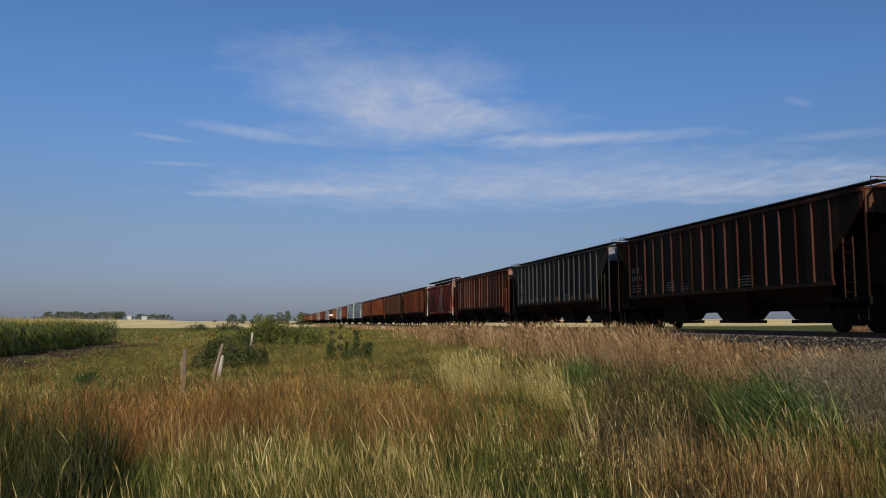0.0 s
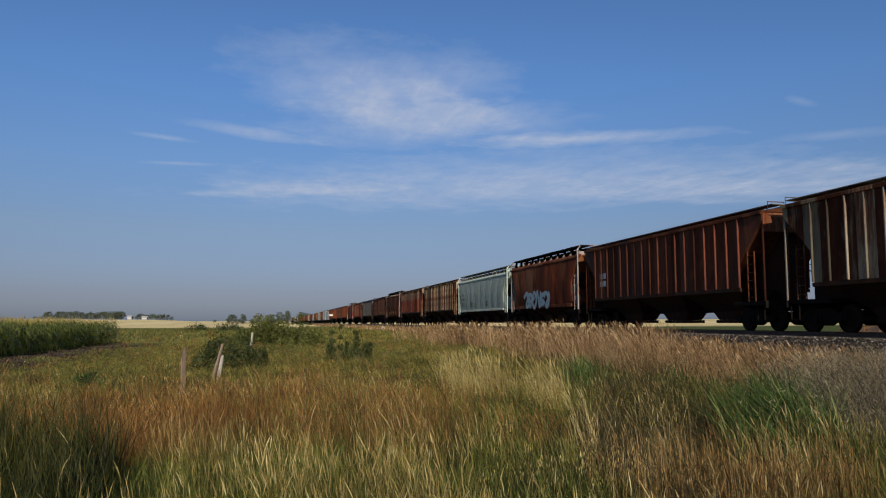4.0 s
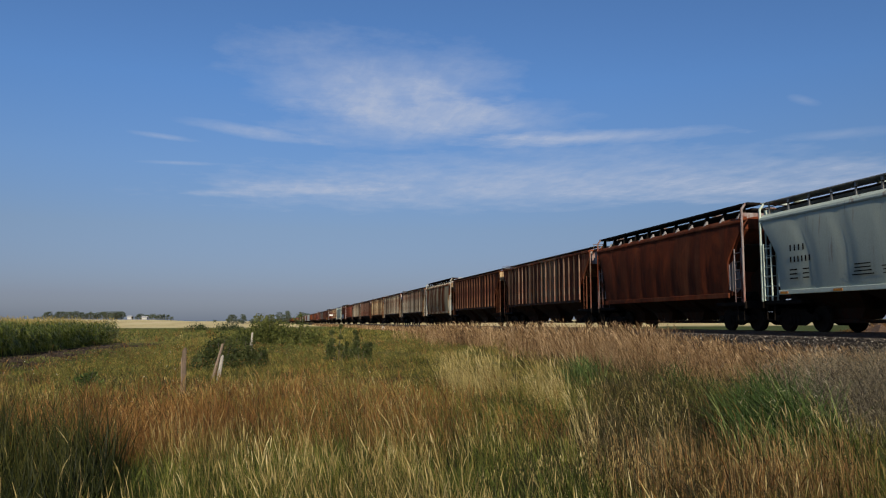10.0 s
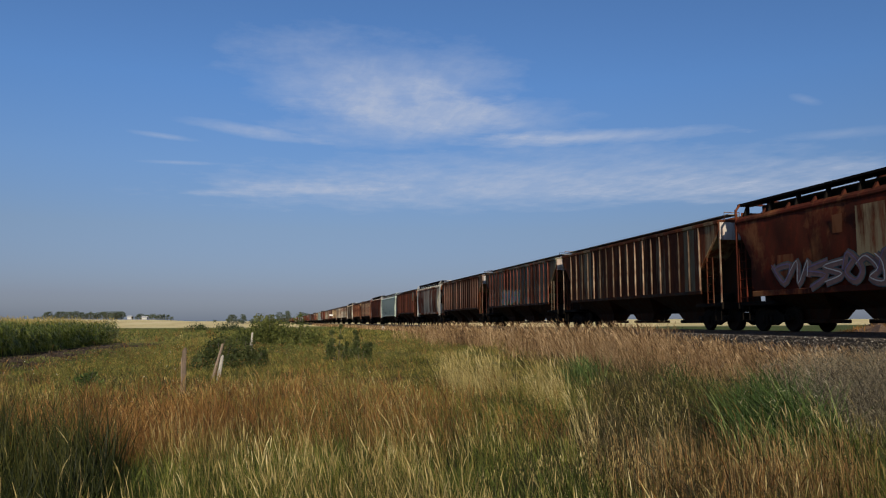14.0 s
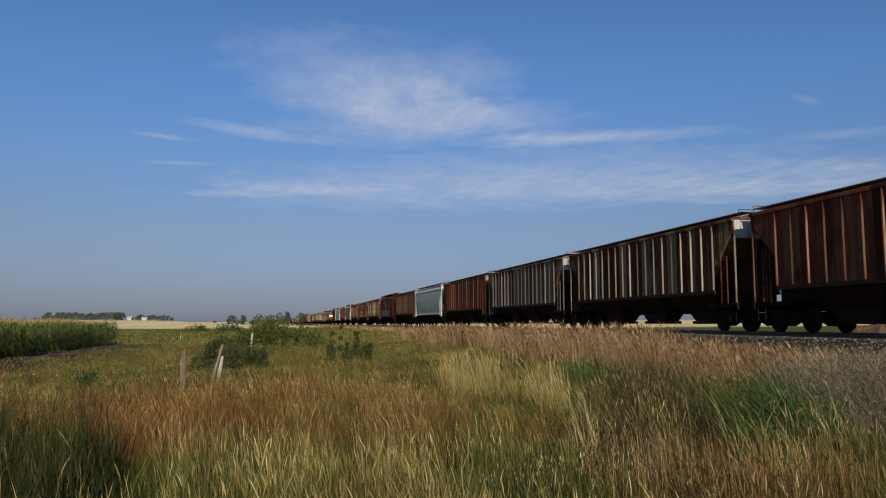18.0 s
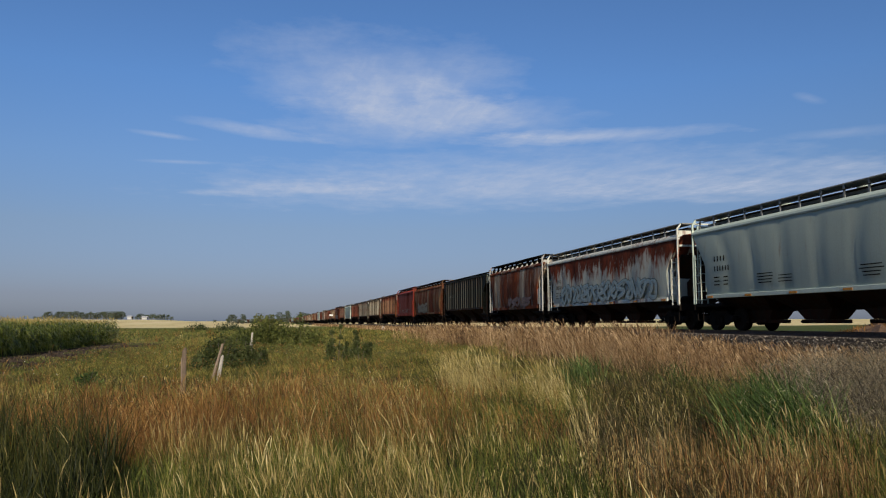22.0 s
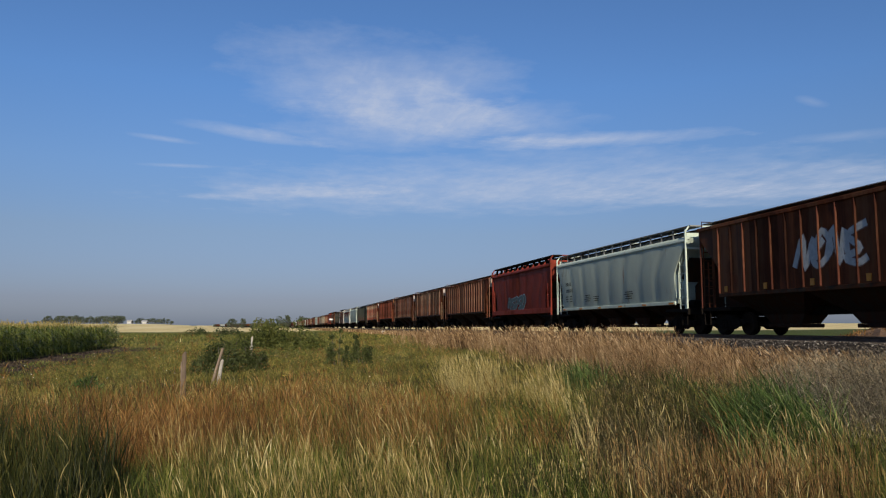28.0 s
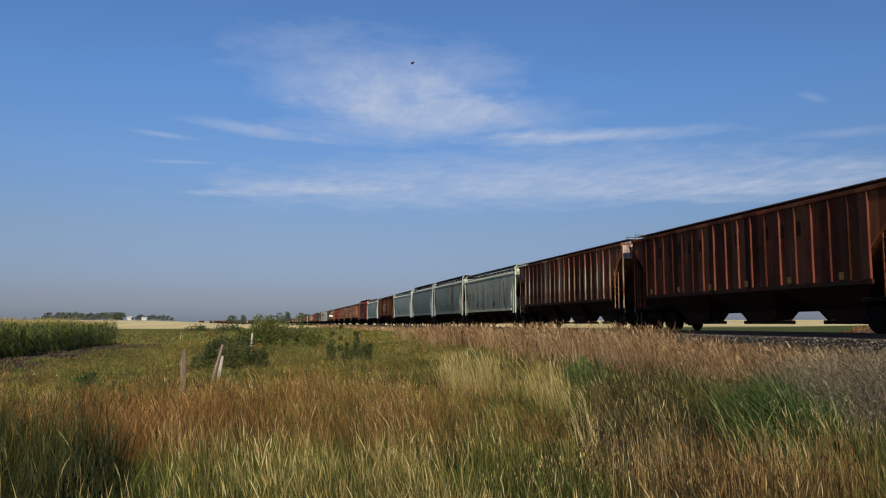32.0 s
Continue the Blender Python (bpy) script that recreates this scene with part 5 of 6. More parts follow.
LEAF_BUSH = leafy("shrub_leaf", [(0.0, (0.03, 0.04, 0.01)), (0.5, (0.095, 0.11, 0.026)), (1.0, (0.19, 0.185, 0.05))])
# Distant haze is mixed into this leaf colour: lighter and bluer.
LEAF_TREE_HAZE = leafy("hazy_tree_leaf", [(0.0, (0.05, 0.066, 0.045)), (0.5, (0.08, 0.1, 0.062)), (1.0, (0.115, 0.138, 0.08))])
PETAL = plain("flower_petal", (0.75, 0.75, 0.68), 0.6)
PETAL_YELLOW = plain("flower_yellow", (0.6, 0.45, 0.03), 0.6)
BARK = plain("bark", (0.1, 0.085, 0.07), 0.9, grain=12, spread=0.4)


def hump(x, y, cx, cy, rx, ry, lean=0.0):
    """1 in the middle of an oval of ground, falling to 0."""
    c, s = math.cos(radians(lean)), math.sin(radians(lean))
    dx, dy = x - cx, y - cy
    u, v = (dx * c + dy * s) / rx, (-dx * s + dy * c) / ry
    return np.exp(-1.2 * (u * u + v * v) ** 1.5)


def lean_of(rng, x, ox, oy, spread):
    """Direction and amount by which plants of a tussock lean: outwards, and with the wind towards -x."""
    q = np.hypot(ox, oy) / spread
    out = np.arctan2(oy, ox)
    wind = np.interp(x, [-2, 3, 6], [0.02, 0.08, 0.12])
    u = 0.1 * q * np.cos(out) - wind + rng.normal(0, 0.06, len(x))
    v = 0.1 * q * np.sin(out) + rng.normal(0, 0.06, len(x))
    return np.arctan2(v, u), np.hypot(u, v).clip(0, 0.7)


def build_meadow():
    rng = np.random.default_rng(21)
    # tussocks, closer together near the verge; each carries a dozen plants of mostly one kind
    nc, per = 27000, 13
    r = (2.6 ** 0.35 + rng.random(nc) * (150 ** 0.35 - 2.6 ** 0.35)) ** (1 / 0.35)
    a = np.radians(rng.uniform(-36, 56, nc))
    spread = np.clip(0.016 * r, 0.075, 0.7) * rng.uniform(0.5, 1.5, nc)
    own = np.repeat(np.arange(nc), per)
    n = nc * per
    ox, oy = rng.normal(0, 1, (2, n)) * spread[own]
    x, y = (r * np.sin(a))[own] + ox, (r * np.cos(a))[own] + oy
    turn, tilt = lean_of(rng, x, ox, oy, spread[own])
    r = np.hypot(x, y)
    clump = np.sin(x * 2.1 + 2 * np.sin(y * 0.9)) * np.sin(y * 1.7 + 1.5 * np.sin(x * 1.3)) + 0.6 * np.sin(x * 0.6 - y * 0.45)
    ok = (r > 4.3) & (x < 15.6) & ((x > -8.7 + 1.0 * clump) | (y > 66 + 3 * clump) | ((rng.random(n) < 0.08 + 0.2 * clump) & (x > -13)))
    gap = np.sin(3.1 * x + 1.7 * np.sin(2.3 * y)) * np.sin(2.7 * y + 1.1 * np.sin(1.9 * x)) > 0.45
    thin = 0.4 * gap * (r < 13) * (x > -3) + 0.6 * hump(x, y, 2.3, 6.0, 0.9, 1.1) + 0.3 * hump(x, y, 3.6, 8.8, 1.4, 1.6) + 0.5 * hump(x, y, 6.2, 7.0, 1.0, 0.8)
    ok &= rng.random(n) > thin
    x, y, r, clump, own, turn, tilt = (q[ok] for q in (x, y, r, clump, own, turn, tilt))
    n = len(x)
    reeds = 1.9 * hump(x, y, -1.9, 6.9, 0.7, 2.0, 8) + 0.9 * hump(x, y, -2.6, 9.8, 0.8, 1.4) + 1.5 * hump(x, y, -3.2, 7.2, 1.3, 2.8)
    russet = 1.25 * hump(x, y, -1.6, 11.2, 5.5, 2.7, -8) + 0.1 * hump(x, y, 4.0, 5.7, 1.2, 1.0) + 0.2 + 0.35 * hump(x, y, 2.5, 17, 2.5, 4)
    straw = 2.6 * hump(x, y, 4.5, 18.2, 1.0, 1.9) + 1.4 * hump(x, y, 5.1, 13.8, 0.35, 1.1, 0) + 1.2 * hump(x, y, 4.15, 10.0, 0.3, 0.7, -15) + 0.5 * hump(x, y, 0.3, 7.2, 1.5, 2.6) + 0.3 * hump(x, y, 2.2, 12, 1.8, 3.0) + 0.1
    pink = 1.3 * hump(x, y, 11.8, 20, 3.4, 9.0, 0) + 1.2 * hump(x, y, 12.5, 45, 3.6, 26) + 0.5 * hump(x, y, 10.0, 15.5, 1.6, 2.6) + 0.15 * hump(x, y, 7.5, 14.5, 2.0, 3.5)
    lush = 1.8 * hump(x, y, 6.35, 8.6, 0.8, 1.3, -35) + 1.3 * hump(x, y, 8.2, 11.4, 1.0, 1.2, -35) + 1.2 * hump(x, y, 8.7, 15.2, 0.9, 1.2) + 1.2 * hump(x, y, 7.6, 18.0, 0.9, 1.6) + 0.9 * hump(x, y, 6.2, 7.0, 0.8, 0.6)
    grey = 1.6 * hump(x, y, 8.5, 9.6, 1.1, 3.2, -40) + 1.5 * hump(x, y, 10.4, 12.2, 1.5, 2.8, -40)
    olive = 0.85 + 0.35 * clump + 0.4 * hump(x, y, -2, 30, 9, 18) + 1.8 * hump(x, y, 2.4, 6.2, 1.0, 1.3) + 0.3 * hump(x, y, 7.6, 13.0, 2.4, 2.4) + 0.4 * hump(x, y, 0, 7, 2.5, 2.5)
    tangle = 1.5 * hump(x, y, 5.4, 10.6, 1.2, 2.3, -25) + 1.35 * hump(x, y, 7.3, 13.8, 1.3, 2.6, -20) + 1.2 * hump(x, y, 4.2, 7.8, 0.9, 1.3, -25) + 1.5 * hump(x, y, 3.7, 5.8, 1.3, 1.0) + 0.5 * hump(x, y, 10, 20, 3, 6)
    w = np.stack([olive, straw, russet, reeds, pink, lush, grey, tangle]) * rng.uniform(0.35, 1.0, (8, nc))[:, own] * rng.uniform(0.72, 1.0, (8, n))
    fields = np.random.default_rng(4)
    for i, strength in enumerate((0.3, 0.45, 0.3, 0.1, 0.3, 0.2, 0.1, 0.2)):
        field = sum(np.sin(f * (x * math.cos(q) + y * math.sin(q)) + p) for f, q, p in zip((0.9, 1.6, 2.7, 4.1), fields.uniform(0, 6.28, 4), fields.uniform(0, 6.28, 4)))
        w[i] *= np.clip(1 + strength * 0.6 * field, 0.15, 2.2)
    kind = np.argmax(w, 0)
    fat = np.maximum(1.0, r / 13.0)
    k = np.clip(1 + 0.2 * clump, 0.6, 1.5) * np.where(x > 7, 1 + 0.16 * np.sin(x * 1.1 + y * 0.9) + 0.12 * np.sin(y * 0.55 - x), 1)
    tall = rng.normal(1.0, 0.17, n).clip(0.45, 1.5) * rng.normal(1.0, 0.2, nc).clip(0.5, 1.5)[own] * k * np.where(x > 2.5, 1 + 0.22 * np.sin(1.9 * x + 1.1 * np.sin(1.3 * y)) * np.sin(1.6 * y + 0.5 * x), 1)
    tall = np.minimum(tall, rng.uniform(1.15, 1.45, n))

    def of(i):
        m = kind == i
        return x[m], y[m], fat[m], tall[m], r[m], dict(turn=turn[m], tilt=tilt[m])
    px, py, pf, pt, pr, way = of(0)
    near = pr < 13.5 + 2 * np.sin(px) + 4 * (px > 4)
    qx, qy, qr, qt = px[near], py[near], pr[near], pt[near]
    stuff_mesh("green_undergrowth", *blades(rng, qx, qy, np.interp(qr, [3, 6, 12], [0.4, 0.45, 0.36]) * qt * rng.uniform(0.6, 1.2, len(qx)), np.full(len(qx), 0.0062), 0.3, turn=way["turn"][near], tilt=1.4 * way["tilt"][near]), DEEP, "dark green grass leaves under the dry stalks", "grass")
    px, py, pf, pt, pr = px[~near], py[~near], pf[~near], pt[~near], pr[~near]
    near_h = np.interp(pr, [3, 6, 11, 16, 95], [0.5, 0.58, 0.46, 0.26, 0.26]) * np.interp(px, [-9, -5], [0.45, 1])
    stuff_mesh("meadow_grass", *blades(rng, px, py, near_h * pt, np.interp(pr, [3, 8, 14], [0.0075, 0.0075, 0.0075]) * pf, np.interp(pr, [6, 14, 20], [0.26, 0.5, 0.8]), turn=way["turn"][~near], tilt=way["tilt"][~near]), OLIVE, "olive-green meadow grass going dry", "grass")
    px, py, pf, pt, pr, way = of(1)
    stuff_mesh("straw_grass", *joined(stalks(rng, px, py, 0.6 * pt, 0.0034 * pf, 0.13 + 0.06 * pt, 0.0065 * pf, 0.07, 0.12, **way), blades(rng, px + 0.02, py, 0.5 * pt, 0.0045 * pf, 0.3, **way)), DRY, "pale straw-coloured dry grass with narrow seed heads", "grass")
    px, py, pf, pt, pr, way = of(2)
    stuff_mesh("russet_grass", *joined(stalks(rng, px, py, 0.54 * pt, 0.003 * pf, 0.1 + 0.06 * pt, 0.009 * pf, 0.1, 0.2, **way), blades(rng, px + 0.02, py, 0.42 * pt, 0.005 * pf, 0.3, **way)), ORANGE, "russet-brown dry grass with reddish seed heads", "grass")
    px, py, pf, pt, pr, way = of(3)
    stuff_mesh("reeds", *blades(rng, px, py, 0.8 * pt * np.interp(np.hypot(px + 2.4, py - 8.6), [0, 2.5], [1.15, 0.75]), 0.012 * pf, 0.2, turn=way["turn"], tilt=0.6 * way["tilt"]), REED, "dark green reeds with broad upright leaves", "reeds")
    px, py, pf, pt, pr, way = of(4)
    low = np.interp(px - 0.62 * py, [-1.8, 1.2], [1.5, 0.66])
    stuff_mesh("tan_seed_grass", *joined(stalks(rng, px, py, 0.56 * pt * low, 0.003 * pf, 0.12 + 0.05 * pt, 0.011 * pf, 0.12, 0.25, **way), blades(rng, px + 0.02, py, 0.5 * pt * low, 0.005 * pf, 0.4, **way)), PINK, "tall tan grass with fluffy drooping seed heads", "grass")
    px, py, pf, pt, pr, way = of(5)
    stuff_mesh("lush_grass", *blades(rng, px, py, np.interp(np.hypot(px - 6.2, py - 7.0), [0.3, 1.0], [0.3, 1.0]) * np.interp(py, [10, 14], [0.78, 0.6]) * pt, 0.015 * pf, 0.5, turn=way["turn"] + rng.normal(0, 0.8, len(px)), tilt=1.1 * way["tilt"]), LUSH, "bright green broad-leaved grass in clumps", "grass")
    px, py, pf, pt, pr, way = of(6)
    stuff_mesh("grey_weeds", *stalks(rng, px, py, 0.62 * pt, 0.004 * pf, 0.1 + 0 * pt, 0.01 * pf, 0.25, 0.5, **way), GREY, "grey-brown weeds gone to seed", "weeds")
    # the fine crossing twigs of those weeds
    m = 52000
    q = rng.random(m) < 0.5
    c, s = math.cos(radians(-40)), math.sin(radians(-40))
    u, v = np.where(q, rng.normal(0, 0.75, m), rng.normal(0, 1.0, m)), np.where(q, rng.normal(0, 1.9, m), rng.normal(0, 1.7, m))
    gx, gy = np.where(q, 8.6, 10.5) + u * c - v * s, np.where(q, 9.4, 12.0) + u * s + v * c
    lump = 0.72 + 0.16 * np.sin(2.3 * gx + gy) + 0.12 * np.sin(3.1 * gy - 1.7 * gx)
    gz = land(gx, gy) + lump * rng.random(m) ** 0.6
    keep = (np.hypot(gx, gy) > 8.2) & (gx < 15.2) & (np.sin(5.2 * gx + 2 * np.sin(3 * gy)) + np.sin(6.1 * gy + 7 * gz) > rng.uniform(-1.7, 0.7, m))
    gx, gy, gz = gx[keep], gy[keep], gz[keep]
    m = len(gx)
    t = np.array([0, 0.5, 1.0])
    run, lift = rng.uniform(0.03, 0.11, (2, m, 1))
    stuff_mesh("weed_twigs", *strips(np.stack([gx, gy, gz], -1), rng.uniform(0, 6.28, m), run * t, lift * rng.uniform(-0.4, 1, (m, 1)) * (t - 0.4 * t ** 2), rng.uniform(0.003, 0.008, (m, 1)) * np.array([1, 1.3, 0.3]), rng.uniform(0, 3.14, m)), GREY, "tangle of fine grey-brown twigs on withered weeds", "weeds")
    px, py, pf, pt, pr, way = of(7)
    loose = way["turn"] + rng.normal(0, 1.3, len(px))
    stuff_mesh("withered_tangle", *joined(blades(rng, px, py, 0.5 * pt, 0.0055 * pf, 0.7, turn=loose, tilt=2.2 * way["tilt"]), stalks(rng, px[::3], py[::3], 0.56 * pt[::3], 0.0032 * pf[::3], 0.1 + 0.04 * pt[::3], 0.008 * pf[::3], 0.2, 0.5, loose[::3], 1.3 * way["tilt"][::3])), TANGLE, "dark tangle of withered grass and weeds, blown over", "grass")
    # thin dry stems over the undergrowth
    m = 42000
    sr, sa = rng.uniform(4.4, 15.5, m), np.radians(rng.uniform(-18, 44, m))
    sx, sy = sr * np.sin(sa), sr * np.cos(sa)
    wave = np.sin(sx * 1.7 + 1.3 * np.sin(sy * 1.1)) * np.sin(sy * 1.3 + sx * 0.4)
    want = np.interp(sx, [-1, 1.5, 3.5, 7], [0.3, 0.33, 0.14, 0.08]) + 0.4 * wave + 0.6 * hump(sx, sy, 4.8, 13.5, 0.7, 2.6, 8) - 0.5 * hump(sx, sy, 3.5, 8.8, 1.2, 1.8) - 1.3 * hump(sx, sy, 2.3, 6.0, 1.0, 1.2) + 0.12 * (sx < 1.6) - 0.9 * hump(sx, sy, -1.9, 7.2, 0.9, 2.2, 8) - 0.8 * hump(sx, sy, 6.0, 8.6, 0.9, 1.3, -40) - 0.5 * hump(sx, sy, -1.6, 10.8, 5.5, 2.6, -8) - 0.5 * hump(sx, sy, 9.5, 10.5, 1.5, 4, -40)
    keep = rng.random(m) < want
    sx, sy = sx[keep], sy[keep]
    m = len(sx)
    turn, tilt = lean_of(rng, sx, rng.normal(0, 1, m), rng.normal(0, 1, m), 1.0)
    stem, ear = stalks(rng, sx, sy, rng.normal(0.46, 0.11, m).clip(0.2, 0.7), np.full(m, 0.0024), rng.uniform(0.09, 0.18, m), rng.uniform(0.0035, 0.007, m), 0.05, 0.08, turn, 0.8 * tilt, True)
    stuff_mesh("dry_stems", *stem, OLIVE, "thin upright stems of meadow grass", "grass")
    stuff_mesh("seed_heads", *ear, HEAD, "narrow pale seed heads on the meadow grass", "grass")
    # golden-brown stems in the near corner of the verge
    m = 2700
    sx, sy = rng.normal(3.95, 0.6, m), rng.normal(5.8, 0.65, m)
    keep = (np.hypot(sx, sy) > 4.3) & (sx > 2.75) & (np.sin(4 * sx + 2 * sy) + np.sin(5 * sy - 1.5 * sx) > rng.uniform(-1.6, 1.2, m))
    sx, sy = sx[keep], sy[keep]
    m = len(sx)
    turn, tilt = lean_of(rng, sx, rng.normal(0, 1, m), rng.normal(0, 1, m), 1.0)
    stuff_mesh("golden_stems", *stalks(rng, sx, sy, rng.normal(0.52, 0.13, m).clip(0.22, 0.85), np.full(m, 0.0032), rng.uniform(0.05, 0.1, m), np.full(m, 0.005), 0.06, 0.1, turn, 0.5 * tilt), AMBER, "golden-brown upright grass stems", "grass")
    # tall bright stalks that stand out over the near grass
    m = 900
    sr, sa = rng.uniform(5.0, 10.5, m), np.radians(rng.uniform(-17, 40, m))
    sx, sy = sr * np.sin(sa), sr * np.cos(sa)
    bunch = (np.hypot(sx - 2.3, sy - 6.0) > 1.1) & (np.sin(sx * 2.3 + 1.0) * np.sin(sy * 1.9) > rng.uniform(-0.6, 0.9, m)) & (sx > -1.9)
    sx, sy = sx[bunch], sy[bunch]
    m = len(sx)
    turn, tilt = lean_of(rng, sx, rng.normal(0, 1, m), rng.normal(0, 1, m), 1.0)
    stuff_mesh("tall_stalks", *stalks(rng, sx, sy, rng.uniform(0.5, 0.75, m), np.full(m, 0.003), rng.uniform(0.1, 0.17, m), np.full(m, 0.0055), 0.1, 0.2, turn, tilt), STRAW_PALE, "tall pale dry stalks standing over the near grass", "grass")
    # wild oats with drooping spikelets
    m = 46
    ox, oy = rng.normal(2.35, 0.5, m), rng.normal(5.4, 0.4, m)
    oh = rng.uniform(0.62, 0.85, m)
    oats = [blades(rng, ox, oy, oh, np.full(m, 0.0035), 0.3)]
    tx, ty = np.repeat(ox, 16), np.repeat(oy, 16)
    up = np.repeat(oh, 16) * rng.uniform(0.72, 1.0, m * 16)
    q = m * 16
    ang = rng.uniform(0, 2 * np.pi, q)
    far = rng.uniform(0.01, 0.07, q)
    hang = np.stack([tx + far * np.cos(ang), ty + far * np.sin(ang), land(tx, ty) + up], -1)
    oats.append(strips(hang, ang, np.array([0, 0.008, 0.012]) + np.zeros((q, 3)), np.array([0, -0.016, -0.034]) + np.zeros((q, 3)), np.array([0.001, 0.0055, 0.001]) + np.zeros((q, 3))))
    stuff_mesh("wild_oats", *joined(*oats), HEAD, "wild oats with pale drooping spikelets", "grass")
    # short worn turf round the camera's stand
    m = 14000
    ur, ua = 9 * np.sqrt(rng.random(m)), rng.uniform(0, 2 * np.pi, m)
    ux, uy = ur * np.sin(ua), ur * np.cos(ua)
    keep = (uy < 2.6) | (np.abs(np.degrees(np.arctan2(ux, uy)) - 10) > 44) | (ur < 2.8)
    stuff_mesh("short_turf", *blades(rng, ux[keep], uy[keep], rng.uniform(0.08, 0.3, keep.sum()), np.full(keep.sum(), 0.014), 0.5), OLIVE, "short trodden grass of the road verge", "grass")
    # leafy herbs between the grasses
    for name, q, mat, words in (("meadow_herbs", 34000, LEAF_BUSH, "olive leafy herbs among the meadow grass"), ("brown_herbs", 16000, ORANGE, "brown withered herbs among the meadow grass")):
        hx, hy = rng.uniform(-9.5, 9, q // 12), 10 + 40 * rng.power(0.8, q // 12)
        hx, hy = (np.repeat(c, 12) + rng.normal(0, 0.12, q // 12 * 12) for c in (hx, hy))
        c = np.stack([hx, hy, land(hx, hy) + rng.uniform(0.03, 0.42, len(hx)) * np.interp(hx, [-9, -5], [0.5, 1])], -1)
        va, vb = rng.normal(0, 1, (2, len(hx), 3))
        size = 0.018 * np.maximum(1, hy / 20)[:, None]
        va, vb = va / np.linalg.norm(va, axis=1)[:, None] * size, vb / np.linalg.norm(vb, axis=1)[:, None] * size * 0.6
        i4 = 4 * np.arange(len(hx))[:, None]
        stuff_mesh(name, np.stack([c - va, c + vb, c + va, c - vb], 1).reshape(-1, 3), np.concatenate([i4 + [0, 1, 2], i4 + [0, 2, 3]]), mat, words, "herbs")
    # clods of earth on the bare strip
    m = 2600
    cx, cy = rng.normal(-10.9, 1.1, m), 12 + 54 * rng.power(0.8, m)
    size = rng.uniform(0.03, 0.1, m)[:, None, None] * rng.uniform(0.6, 1.3, (m, 6, 3))
    octa = np.array([(1, 0, 0), (-1, 0, 0), (0, 1, 0), (0, -1, 0), (0, 0, 0.7), (0, 0, -0.7)])
    v = np.stack([cx, cy, land(cx, cy) + 0.01], -1)[:, None] + octa * size
    f = np.array([(0, 2, 4), (2, 1, 4), (1, 3, 4), (3, 0, 4), (2, 0, 5), (1, 2, 5), (3, 1, 5), (0, 3, 5)])
    stuff_mesh("soil_clods", v.reshape(-1, 3), (f[None] + 6 * np.arange(m)[:, None, None]).reshape(-1, 3), plain("clod_earth", (0.05, 0.035, 0.024), 0.95), "dark clods of turned earth beside the corn", "soil")
    # low blue-green weeds by the soil strip, and small flowers in the meadow
    m = 9000
    wx, wy = rng.uniform(-11.0, -4.5, m), rng.uniform(12, 66, m)
    thin = np.sin(wx * 1.9 + wy * 0.3) * np.sin(wy * 0.8) > 0.0
    wx, wy = wx[thin], wy[thin]
    stuff_mesh("low_weeds", *blades(rng, wx, wy, rng.uniform(0.06, 0.22, len(wx)), np.full(len(wx), 0.05), 0.9), LEAF_BUSH, "low blue-green weeds beside the bare soil", "weeds")
    for name, mat, q, col in (("white_flowers", PETAL, 45, "small white flowers scattered in the meadow"), ("yellow_flowers", PETAL_YELLOW, 70, "small yellow flowers scattered in the meadow")):
        fx, fy = rng.uniform(-9, 3, q), rng.uniform(13, 42, q)
        stuff_mesh(name, *strips(np.stack([fx, fy, land(fx, fy) + rng.uniform(0.3, 0.55, q)], -1), rng.uniform(0, 6.28, q), np.tile([-0.02, 0.0, 0.02], (q, 1)), np.tile([0, 0.012, 0.0], (q, 1)),
                                 np.tile([0.012, 0.03, 0.012], (q, 1))), mat, col, "flowers")
    m = 14000
    tx, ty = rng.uniform(-70, 15, m), 68 + 130 * rng.power(1.2, m)
    stuff_mesh("rough_pasture", *blades(rng, tx, ty, rng.uniform(0.15, 0.45, m), np.full(m, 0.16), 0.7), LEAF_BUSH, "rough pasture towards the stubble field", "grass")
    # tan grass along the foot of the ballast
    m = 15000
    bx, by = 14.4 + 2.0 * rng.power(1.4, m), 30 + 300 * rng.power(0.75, m)
    stuff_mesh("bank_grass", *blades(rng, bx, by, rng.uniform(0.35, 0.8, m), 0.02 + by / 2600, 0.35), PINK, "tan dry grass along the foot of the ballast", "grass")
    # far verge beyond the track
    m = 14000
    vx, vy = rng.uniform(23.2, 60, m), rng.uniform(14, 150, m)
    stuff_mesh("far_verge_grass", *blades(rng, vx, vy, rng.uniform(0.2, 0.5, m), np.full(m, 0.07), 0.6), DEEP, "green verge grass beyond the railway", "grass")


build_meadow()


